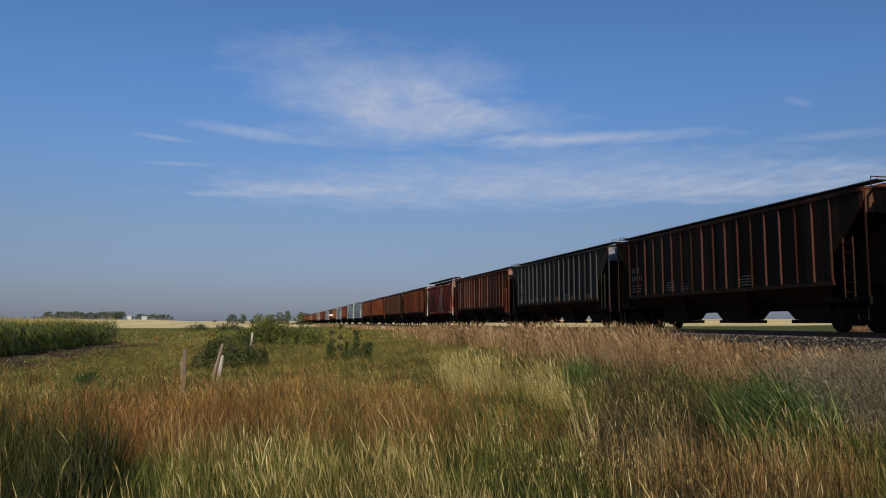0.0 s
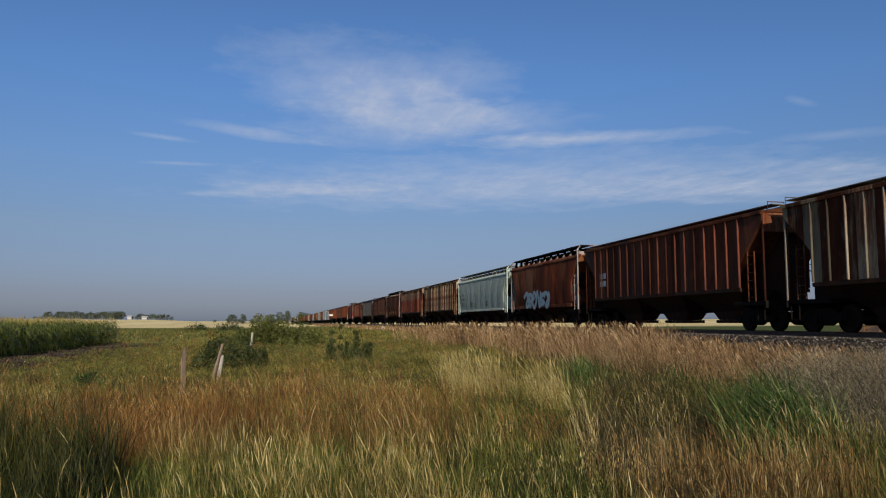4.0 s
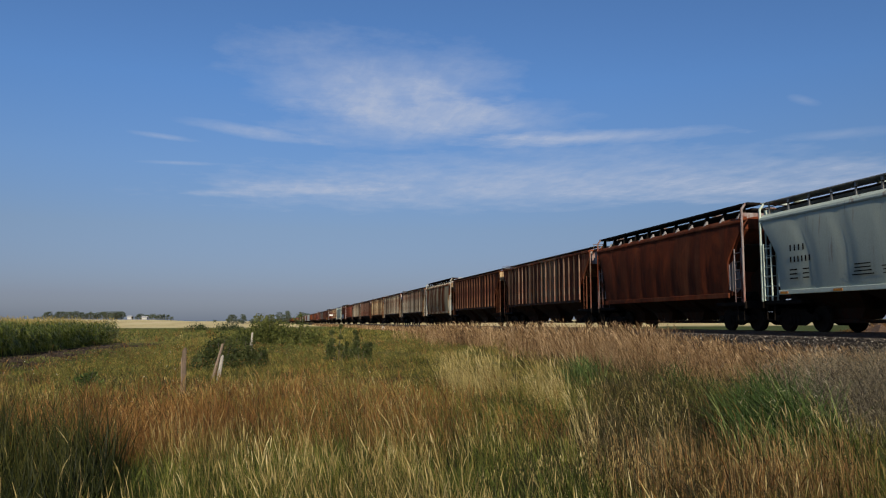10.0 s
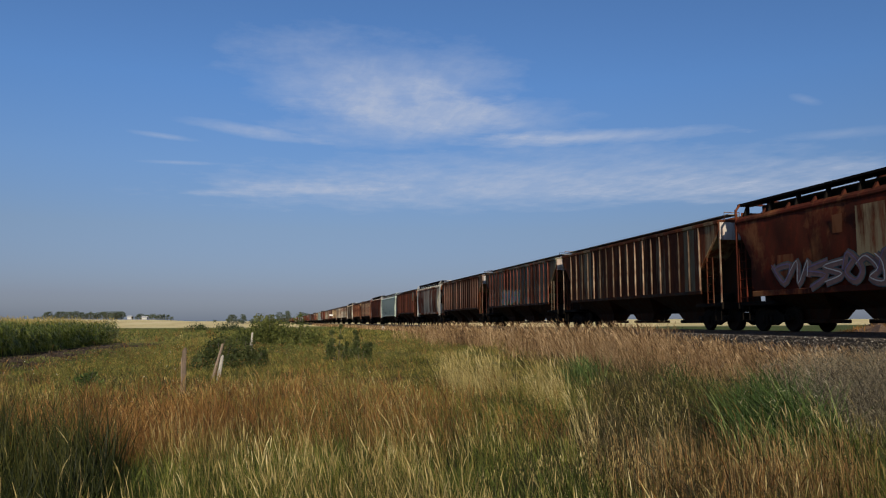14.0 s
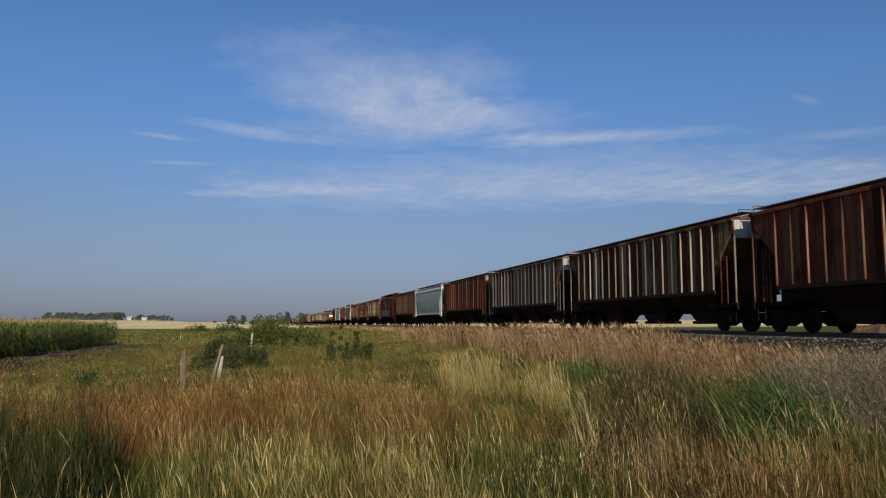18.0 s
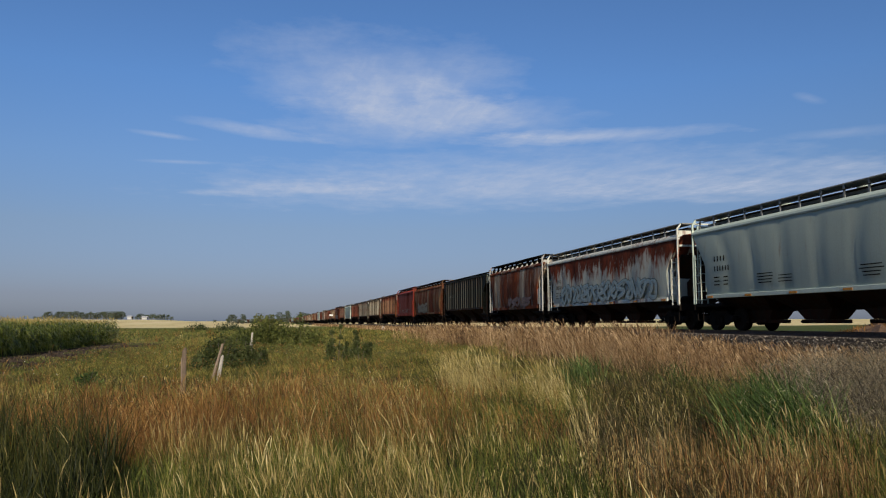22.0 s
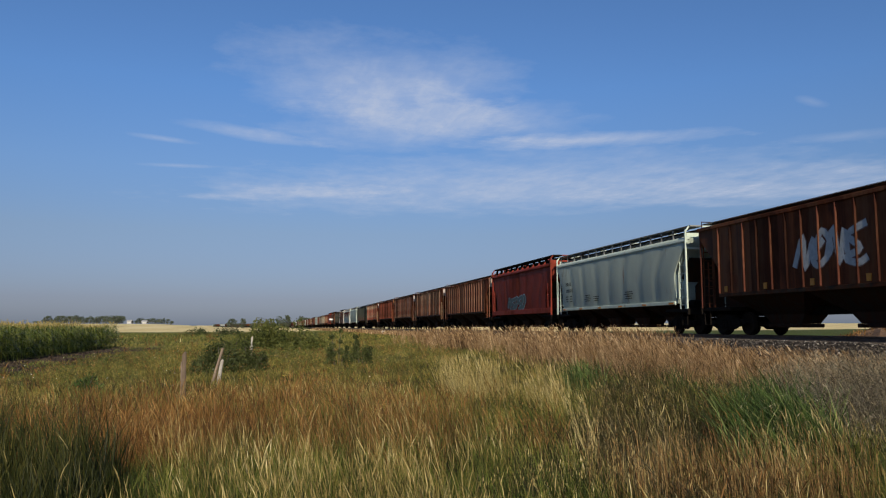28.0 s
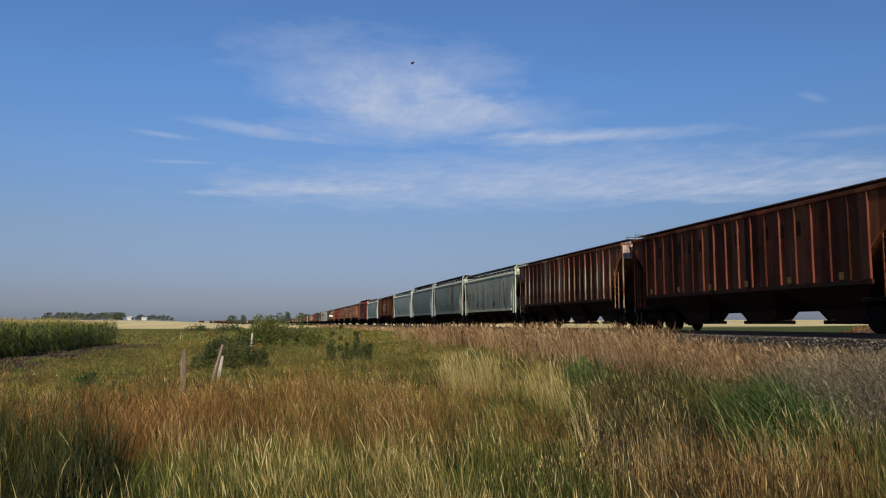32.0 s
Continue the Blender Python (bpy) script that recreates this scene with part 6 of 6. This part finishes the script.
def build_corn():
    """A block of corn whose edge runs along the soil strip and ends at y = 68."""
    rng = np.random.default_rng(8)
    sets, tassels = [], []
    for deep, (x0, x1, step, leaves) in enumerate([(-17.5, -13.2, 0.2, 10), (-42, -17.5, 0.34, 4), (-90, -42, 0.6, 3)]):
        rows = np.arange(x1, x0, -0.76)
        px, py = np.meshgrid(rows, np.arange(10 if deep < 2 else 20, 68.6, step))
        px, py = px.ravel() + rng.normal(0, 0.03, px.size), py.ravel() + rng.normal(0, 0.05, px.size)
        n = len(px)
        size = rng.normal(1, 0.06, n) * (1 + 0.05 * np.sin(py * 0.5 + px))
        z = land(px, py)
        big = (1, 1.5, 2.4)[deep]
        t = np.array([0, 0.5, 1.0])
        for q in range(1 if deep else 2):
            sets.append(strips(np.stack([px, py, z], -1), rng.uniform(0, 6.28, n), 0 * t + np.zeros((n, 3)), (1.72 * size)[:, None] * t, 0.03 * big * np.array([1.0, 0.8, 0.5]) + np.zeros((n, 3)), np.full(n, q * 1.57)))
        for k in range(leaves):
            h = (0.3 + 1.3 * (k + rng.uniform(0, 1, n)) / leaves) if deep == 0 else rng.uniform(0.95, 1.65, n)
            L = rng.uniform(0.45, 0.8, n)[:, None]
            s = np.array([0, 0.35, 0.7, 1.0])
            rise = rng.uniform(0.5, 1.1, n)[:, None]
            turn = rng.choice([0.0, np.pi], n) + rng.normal(0, 0.7, n)
            sets.append(strips(np.stack([px, py, z + h * size], -1), turn, L * s * 0.85, L * (rise * s - 1.15 * s ** 2), 0.075 * big ** 0.6 * np.array([0.5, 1.0, 0.75, 0.06]) + np.zeros((n, 4))))
        for k in range((3, 2, 1)[deep]):
            tassels.append(strips(np.stack([px, py, z + 1.68 * size], -1), rng.uniform(0, 6.28, n), np.array([0, 0.03, 0.1]) * rng.uniform(0.2, 1.4, n)[:, None], np.array([0, 0.11, 0.2]) + np.zeros((n, 3)), 0.022 * big * np.array([1, 1, 0.4]) + np.zeros((n, 3))))
    stuff_mesh("corn_field", *joined(*sets), CORN, "dense block of tall green corn with drooping leaves", "corn")
    stuff_mesh("corn_tassels", *joined(*tassels), TASSEL, "yellow tassels over the corn", "corn")


build_corn()


# ---- shrubs, trees ----
def leaf_cloud(rng, lobes, count, size):
    """Leaves spread over the outer parts of several lobes (x, y, z, radius)."""
    lobes = np.array(lobes)
    pick = rng.choice(len(lobes), count, p=lobes[:, 3] ** 2 / (lobes[:, 3] ** 2).sum())
    d = rng.normal(0, 1, (count, 3))
    d /= np.linalg.norm(d, axis=1)[:, None]
    c = lobes[pick, :3] + d * (lobes[pick, 3] * rng.uniform(0.35, 1.08, count) ** 0.6)[:, None]
    c[:, 2] = np.maximum(c[:, 2], 0.04)
    a, b = rng.normal(0, 1, (2, count, 3))
    s = size * rng.uniform(0.6, 1.4, count)[:, None]
    a = a / np.linalg.norm(a, axis=1)[:, None] * s
    b = b / np.linalg.norm(b, axis=1)[:, None] * s * 0.6
    v = np.stack([c - a, c + b, c + a, c - b], 1).reshape(-1, 3)
    i = 4 * np.arange(count)[:, None]
    return v, np.concatenate([i + [0, 1, 2], i + [0, 2, 3]])


def leaf_mesh(name, v, f):
    me = bpy.data.meshes.new(name)
    me.from_pydata(v.tolist(), [], f.tolist())
    return me


def shrub(x, y, wide, high, leaves, size, mat, label, seed, lobes=20, open_form=False):
    rng = np.random.default_rng(seed)
    root = tagged(new("shrub"), label, "shrub", "shrubs along the fence line")
    root.location = (x, y, float(land(x, y)))
    ls = []
    stems = Shape()
    for i in range(lobes):
        u = rng.uniform(-0.5, 0.5, 2) * wide
        top = high * (1 - 0.75 * (2 * np.hypot(*u) / wide) ** 2) * rng.uniform(0.55, 1.08)
        rad = (0.15 if open_form else 0.195) * wide * rng.uniform(0.7, 1.2)
        for q in ((0.35, 0.6, 0.85) if open_form else (0.25, 0.6, 0.92)):
            ls.append((u[0] * (0.7 + 0.3 * q), u[1] * (0.7 + 0.3 * q), max(0.1, top * q), rad * (1.2 - 0.6 * q)))
        stems.tube([(u[0] * 0.3, u[1] * 0.3, -0.05), (u[0] * 0.6, u[1] * 0.6, top * 0.45), (u[0], u[1], top * 0.95)], [0.02, 0.013, 0.005], 5)
    part("stems", stems, BARK, root)
    part("foliage", leaf_mesh("foliage", *leaf_cloud(rng, ls, leaves, size)), mat, root)


shrub(-2.0, 29.5, 2.0, 1.35, 9000, 0.042, LEAF_DARK, "dense dark green shrub beside the fence posts", 3)
shrub(-1.0, 29.9, 1.3, 1.2, 5000, 0.042, LEAF_DARK, "dense dark green shrub beside the fence posts", 4)
shrub(-0.7, 56.0, 4.6, 2.45, 26000, 0.075, LEAF_BUSH, "large rounded olive-green bush in the meadow", 5, 22)
shrub(1.8, 54.5, 3.4, 2.1, 8000, 0.075, LEAF_BUSH, "broad olive-green bush in the meadow", 6, 16)
shrub(-2.7, 50.5, 2.4, 1.3, 4500, 0.07, LEAF_BUSH, "low olive-green bush in the meadow", 7)
shrub(2.6, 33.3, 1.1, 2.15, 5200, 0.04, LEAF_DARK, "open upright shrub with small dark leaves", 8, 8, True)
shrub(3.6, 33.2, 1.0, 2.2, 5000, 0.04, LEAF_DARK, "open upright shrub with small dark leaves", 9, 8, True)
shrub(-4.8, 21.5, 1.0, 0.55, 1100, 0.035, LUSH, "low leafy green weed clump", 10, 6)
shrub(0.3, 40.5, 2.4, 0.8, 2000, 0.045, LEAF_BUSH, "low spreading bush in the meadow grass", 11)
shrub(4.6, 44.0, 2.2, 0.85, 1500, 0.045, LEAF_BUSH, "low spreading bush in the meadow grass", 12)
shrub(-9.5, 160.0, 6.0, 1.6, 1800, 0.14, LEAF_DARK, "low dark scrub at the field's edge", 13)
shrub(-16.0, 165.0, 5.0, 1.3, 1500, 0.14, LEAF_DARK, "low dark scrub at the field's edge", 14)


def make_tree(seed, slender=False):
    """A tree 8 m high: tapered trunk, limbs, and a broken crown of leaf clumps."""
    rng = np.random.default_rng(seed)
    root = tagged(new("tree"), "distant leafy deciduous tree on the plain", "tree", "trees of the shelterbelts")
    wood, ls = Shape(), []
    wood.tube([(0, 0, -0.2), (0.1, 0, 1.8), (0.0, 0.15, 4.5), (0.1, 0.1, 6.8)], [0.26, 0.2, 0.13, 0.04], 7)
    wide = 1.7 if slender else 3.1
    for i in range(17):
        a, z = rng.uniform(0, 6.28), rng.uniform(0.7, 7.0)
        d = wide * rng.uniform(0.5, 1.0) * math.sqrt(max(0.1, 1 - ((z - 3.8) / 4.2) ** 2))
        tip = (d * math.cos(a), d * math.sin(a), z + 0.5)
        wood.tube([(0, 0.1, max(0.9, z - 1.6)), (tip[0] * 0.5, tip[1] * 0.5, z - 0.4), tip], [0.1, 0.06, 0.02], 5)
        ls.append((*tip, rng.uniform(0.75, 1.35)))
    ls += [(0, 0, 7.1, 0.9), (0.2, 0.1, 5.2, 1.4)]
    part("trunk", wood, BARK, root)
    part("crown", leaf_mesh("crown", *leaf_cloud(rng, ls, 1100, 0.3)), LEAF_TREE_HAZE, root)
    return root


def build_trees():
    rng = random.Random(5)
    kinds = [make_tree(31), make_tree(32), make_tree(33), make_tree(34, True)]
    used = set()

    def put(px, depth, high, k=None):
        """px: tangent of the bearing off the camera's heading."""
        c, s = math.cos(radians(-HEADING)), math.sin(radians(-HEADING))
        x, y = depth * s + px * depth * c, depth * c - px * depth * s
        k = rng.randrange(3) if k is None else k
        ground = float(land(x, y))
        high -= 0.8 * ground
        m = pose(x, y, ground - 0.1, 0, 0, rng.uniform(0, 360))
        t = kinds[k] if k not in used else copy_thing(kinds[k], m)
        used.add(k)
        t.matrix_basis = m
        t.scale = (high / 8 * rng.uniform(0.95, 1.35),) * 2 + (high / 8,)
    # shelterbelt behind the corn, as bearings off the heading
    for i in range(27):
        put(-0.537 + 0.0043 * i, 690 + rng.uniform(-15, 15), rng.uniform(8.6, 11.2) if i > 2 else 6.5)
    for b, h in ((-0.428, 11), (-0.423, 11.5), (-0.408, 6.5), (-0.402, 8.5), (-0.397, 9.5), (-0.392, 7.5), (-0.387, 8.0), (-0.382, 9.2), (-0.377, 7.6), (-0.372, 8.6), (-0.367, 8.8), (-0.362, 8.0), (-0.357, 6.6)):
        put(b, 700 + rng.uniform(-15, 15), h)
    for b, h, k in ((-0.281, 7.5, 0), (-0.276, 8.2, 1), (-0.270, 5.0, 2), (-0.2625, 8.6, 3), (-0.25, 5.0, 2), (-0.242, 5.5, 0), (-0.232, 6.0, 1), (-0.222, 6.0, 0), (-0.3, 4.0, 2)):
        put(b, 640, h, k)
    for b, h, k in ((-0.213, 12.0, 0), (-0.2045, 13.0, 3), (-0.187, 12.0, 3), (-0.18, 10.5, 1), (-0.172, 9.5, 2), (-0.166, 10.0, 0)):
        put(b, 740, h, k)


build_trees()


# ---- fence, signs, farm ----
SLAB_WOOD = plain("split_wood", (0.2, 0.15, 0.11), 0.9, grain=9, spread=0.35)


def post(x, y, high, radius, lean, turn, mat, label, seed, split=False):
    """An old split-wood fence post: an uneven tapered shaft with a chipped top."""
    rng = random.Random(seed)
    root = tagged(new("fence_post"), label, "fence post", "old fence posts")
    root.matrix_basis = pose(x, y, float(land(x, y)) - 0.15, 0, lean, turn)
    sh = Shape()
    n, rings = 9, 8
    v = []
    for i in range(rings):
        z = (high + 0.15) * i / (rings - 1)
        for k in range(n):
            a = 2 * math.pi * k / n
            q = radius * (1.1 - 0.25 * i / rings) * (1 + 0.18 * math.sin(2 * a + seed) + rng.uniform(-0.07, 0.07))
            v.append((q * math.cos(a), 0.8 * q * math.sin(a), z + (0.05 * math.cos(a + 1) if i == rings - 1 else 0)))
    f = [(i * n + k, i * n + (k + 1) % n, (i + 1) * n + (k + 1) % n, (i + 1) * n + k) for i in range(rings - 1) for k in range(n)] + [tuple(range(n * rings - n, n * rings))]
    part("shaft", sh.add(v, f), mat, root)
    if split:
        part("split_slab", Shape().prism([(-0.012, 0), (0.01, 0.0), (0.014, 0.012), (0.007, 0.024), (-0.01, 0.022)], 0.0, high * 0.97, 2), SLAB_WOOD, root, "bleached split slab", pose(-radius * 1.02, -0.02, 0, 0, -0.8, 0))
    for z in (high * 0.55, high * 0.85):
        part("staple", Shape().tube([(0, -radius * 0.95, z), (0.015, -radius * 1.15, z + 0.01), (0.03, -radius * 0.95, z)], 0.004, 4), RAIL, root)


post(-2.08, 18.6, 1.1, 0.048, 0, 10, WOOD, "weathered wooden fence post, split along one side", 2, True)
post(-1.85, 23.3, 1.06, 0.05, 15, -12, SLAB_WOOD, "leaning weathered wooden fence post", 5)
post(-1.66, 23.15, 0.7, 0.05, 9, -12, PALE_WOOD, "short bleached stub beside a leaning fence post", 6)
post(-1.2, 37.2, 1.22, 0.045, 3, 0, PALE_WOOD, "bleached broken-topped fence post", 7)


def track_sign(x, y, high, w, h):
    root = tagged(new("track_sign"), "white lineside board on a steel post", "sign")
    root.location = (x, y, float(land(x, y)))
    part("pole", Shape().tube([(0, 0, -0.1), (0, 0, high)], 0.06, 8), STEEL, root)
    part("board", Shape().box(-w / 2, w / 2, -0.03, -0.0, high - h, high, 0.01), WHITE, root, at=pose(0, -0.07, 0))


track_sign(15.3, 222, 3.5, 1.0, 0.42)
tagged(part("lineside_marker", Shape().box(-0.16, 0.16, -0.12, 0.12, -0.05, 0.36, 0.04), WHITE, at=pose(15.1, 110, 0.75)), "small white lineside marker block", "marker")


def farmhouse(x, y, w, d, h, turn, label, wall_mat, roof_mat):
    root = tagged(new("farm_building"), label, "farm building", "farm buildings on the plain")
    root.matrix_basis = pose(x, y, float(land(x, y)) - 0.1, 0, 0, turn)
    part("wall", Shape().prism([(-w / 2, 0), (w / 2, 0), (w / 2, h), (0, h + w * 0.3), (-w / 2, h)], -d / 2, d / 2, 1), wall_mat, root)
    part("roof", Shape().prism([(-w / 2 - 0.4, h - 0.2), (0, h + w * 0.3 + 0.05), (w / 2 + 0.4, h - 0.2), (w / 2 + 0.4, h + 0.05), (0, h + w * 0.3 + 0.35), (-w / 2 - 0.4, h + 0.05)], -d / 2 - 0.4, d / 2 + 0.4, 1), roof_mat, root)
    part("door", Shape().box(-0.6, 0.6, -0.05, 0.05, 0, 2.1), STEEL, root, at=pose(0, -d / 2 - 0.06, 0))
    for q in (-w * 0.3, w * 0.3):
        win = part("window", Shape().box(-0.5, 0.5, -0.05, 0.05, 1.0, 2.1), STEEL, root, at=pose(q, -d / 2 - 0.06, 0))
        part("frame", Shape().box(-0.6, 0.6, -0.03, 0.03, 0.9, 0.99), WHITE, win, at=pose(0, -0.03, 0))


def dirt_heap(x, y, r, h):
    """A heap of earth and withered weeds."""
    v, f, n, rings = [], [], 26, 9
    for i in range(rings):
        t = i / (rings - 1)
        for k in range(n):
            a = 2 * math.pi * k / n
            q = r * (1 - t) * (1 + 0.2 * math.sin(2 * a + 1) + 0.12 * math.sin(5 * a))
            z = h * (1 - (1 - t) ** 1.6) * (1 + 0.12 * math.sin(3 * a + 4 * t) + 0.08 * math.sin(9 * a + 7 * t)) - 0.1
            v.append((q * math.cos(a), q * math.sin(a), z))
    f = [(i * n + k, i * n + (k + 1) % n, (i + 1) * n + (k + 1) % n, (i + 1) * n + k) for i in range(rings - 1) for k in range(n)]
    ob = part("dirt_heap", Shape().add(v, f), plain("heap_earth", (0.11, 0.065, 0.036), 0.95, grain=3, spread=0.5), at=pose(x, y, float(land(x, y))))
    tagged(ob, "low heap of brown earth beyond the railway", "heap")


dirt_heap(42.5, 46.5, 5.0, 1.55)


def heap_weeds(x, y, r, h):
    """Withered weeds that cover the heap."""
    rng = np.random.default_rng(17)
    q, a = r * np.sqrt(rng.random(2600)), rng.uniform(0, 2 * np.pi, 2600)
    wx, wy = x + q * np.cos(a), y + q * np.sin(a)
    z = land(wx, wy) + h * (1 - (q / r) ** 1.6) - 0.15
    stuff_mesh("heap_weeds", *blades(rng, wx, wy, rng.uniform(0.15, 0.5, 2600), rng.uniform(0.03, 0.08, 2600), 0.8, z, 0.4), ORANGE, "withered reddish-brown weeds on the earth heap", "weeds")


heap_weeds(42.5, 46.5, 4.8, 1.5)
TIN = plain("metal_roof", (0.34, 0.34, 0.34), 0.6, 0.1)
FADED_WALL = plain("faded_white_wall", (0.42, 0.42, 0.41), 0.8, grain=2, spread=0.3)
farmhouse(-124, 700, 3.0, 4.0, 2.1, 70, "white farmhouse with a pale metal roof", FADED_WALL, TIN)
farmhouse(-113, 706, 2.8, 4.2, 1.7, 80, "white farm shed with a pale metal roof", FADED_WALL, TIN)


# ---- high clouds ----
CLOUD_Z = 600.0


def cloud_material(name, ovals, grain, stretch, top, cover):
    """Thin ice cloud whose sunlit white is its own glow: ovals of (x, y, rx, ry, turn, strength) on the sheet, broken
    by noise.
    """
    k = Nodes(name)
    p = k.coords()
    total = None
    warp = k.math("MULTIPLY", k.math("SUBTRACT", k.noise(p, 0.0035, 5.0, 0.65), 0.5), 1.3)
    for cx, cy, rx, ry, turn, strength in ovals:
        m = k.n.new("ShaderNodeMapping")
        m.vector_type = "TEXTURE"
        m.inputs["Location"].default_value = (cx, cy, 0)
        m.inputs["Rotation"].default_value = (0, 0, radians(turn))
        m.inputs["Scale"].default_value = (rx, ry, 1)
        k.l.new(p, m.inputs["Vector"])
        ln = k.n.new("ShaderNodeVectorMath")
        ln.operation = "LENGTH"
        k.l.new(m.outputs[0], ln.inputs[0])
        d = k.math("SUBTRACT", 1.0, k.math("ADD", ln.outputs["Value"], warp))
        d = k.math("MULTIPLY", k.math("MULTIPLY", d, 1.15, True), strength)
        total = d if total is None else k.math("ADD", total, d, True)
    m = k.n.new("ShaderNodeMapping")
    m.inputs["Scale"].default_value = (stretch[0], stretch[1], 1)
    m.inputs["Rotation"].default_value = (0, 0, radians(stretch[2]))
    k.l.new(p, m.inputs["Vector"])
    fine = k.noise(m.outputs[0], grain, 8.0, 0.62, 0.4)
    mid = k.noise(m.outputs[0], grain * 0.3, 5.0, 0.6, 0.8)
    tex = k.ramp(k.math("ADD", k.math("MULTIPLY", fine, 0.5), k.math("MULTIPLY", mid, 0.5)), [(0.4, 0.0), (0.62, 1.0)])
    body = k.math("MULTIPLY", total, k.math("ADD", k.math("MULTIPLY", tex, 1.0 - cover), cover), True)
    alpha = k.math("MULTIPLY", body, top)
    # emission stands in for sunlight scattered through the cloud
    em, tr, mx = k.n.new("ShaderNodeEmission"), k.n.new("ShaderNodeBsdfTransparent"), k.n.new("ShaderNodeMixShader")
    em.inputs["Color"].default_value = (0.47, 0.52, 0.64, 1)
    k.l.new(alpha, mx.inputs[0]), k.l.new(tr.outputs[0], mx.inputs[1]), k.l.new(em.outputs[0], mx.inputs[2])
    k.l.new(mx.outputs[0], k.out.inputs["Surface"])
    return k.mat


CLOUD_MAT = cloud_material("thin_cloud", [(230, 1880, 400, 400, 0, 0.75), (340, 2240, 400, 400, 0, 0.75), (620, 2120, 320, 240, 0, 0.6), (-80, 2440, 280, 80, 29, 0.6), (-370, 2555, 120, 45, 26, 0.5),
                                          (-380, 2971, 150, 50, 0, 0.45), (960, 2280, 500, 120, -23, 0.9), (1050, 3150, 1700, 800, -22, 0.75), (2300, 2850, 1100, 600, -24, 0.5), (60, 3460, 620, 220, -24, 0.65),
                                          (1740, 2060, 220, 90, -30, 0.3), (1385, 1765, 90, 30, 30, 0.3)], 0.017, (1.0, 0.42, 14), 0.8, 0.6)
CLOUD = tagged(part("cloud_sheet", Shape().add([(-1600, 1250, 0), (4200, 1250, 0), (4200, 4700, 0), (-1600, 4700, 0)], [(0, 1, 2, 3)]), CLOUD_MAT, at=pose(0, 0, CLOUD_Z)), "thin wispy white cloud in a blue sky", "cloud", kind="structure")


# ---- a passing insect ----
INSECT = tagged(new("flying_insect"), "small dark insect crossing the sky", "insect")
part("thorax", Shape().disc(0, 0, 0, 0.004, 0.016, 8, 0), STEEL, INSECT)
for turn in (35, -35):
    part("wing", Shape().box(-0.002, 0.002, 0, 0.012, -0.0003, 0.0003), GRATING, INSECT, at=pose(0, 0, 0.003, turn, 0, 0))


def fly(t):
    """The insect's straight way up across the view, 3.5 m from the camera."""
    a, b = -0.0403 + 1.12 * (t - 32.0), 0.2457 + 0.42 * (t - 32.0)
    m = aim(0.06) @ Matrix.Translation((3.5 * a, 3.5 * b, -3.5))
    return Matrix.Translation(m.translation) @ pose(0, 0, 0, 0, -20, -12)


def motions():
    """The train runs away along the track at a steady speed."""
    for thing, s0 in TRAIN:
        if s0 + SPEED * 32 < BEND_Y - 5:
            times = (0.0, 32.0)
        else:
            times = [2.0 * k for k in range(17)]
        rows = []
        for t in times:
            x, y, a = track(s0 + SPEED * t)
            rows.append((t, pose(x, y, RAIL_Z, 0, 0, a)))
        walk(thing, rows)
    walk(CLOUD, [(0.0, pose(0, 0, CLOUD_Z)), (32.0, pose(4, -52, CLOUD_Z))])
    walk(INSECT, [(0.0, pose(-3.3, 2.2, 0.5)), (31.0, pose(-3.3, 2.2, 0.5)), (31.6, fly(31.6)), (31.8, fly(31.8)), (32.0, fly(32.0))])


motions()
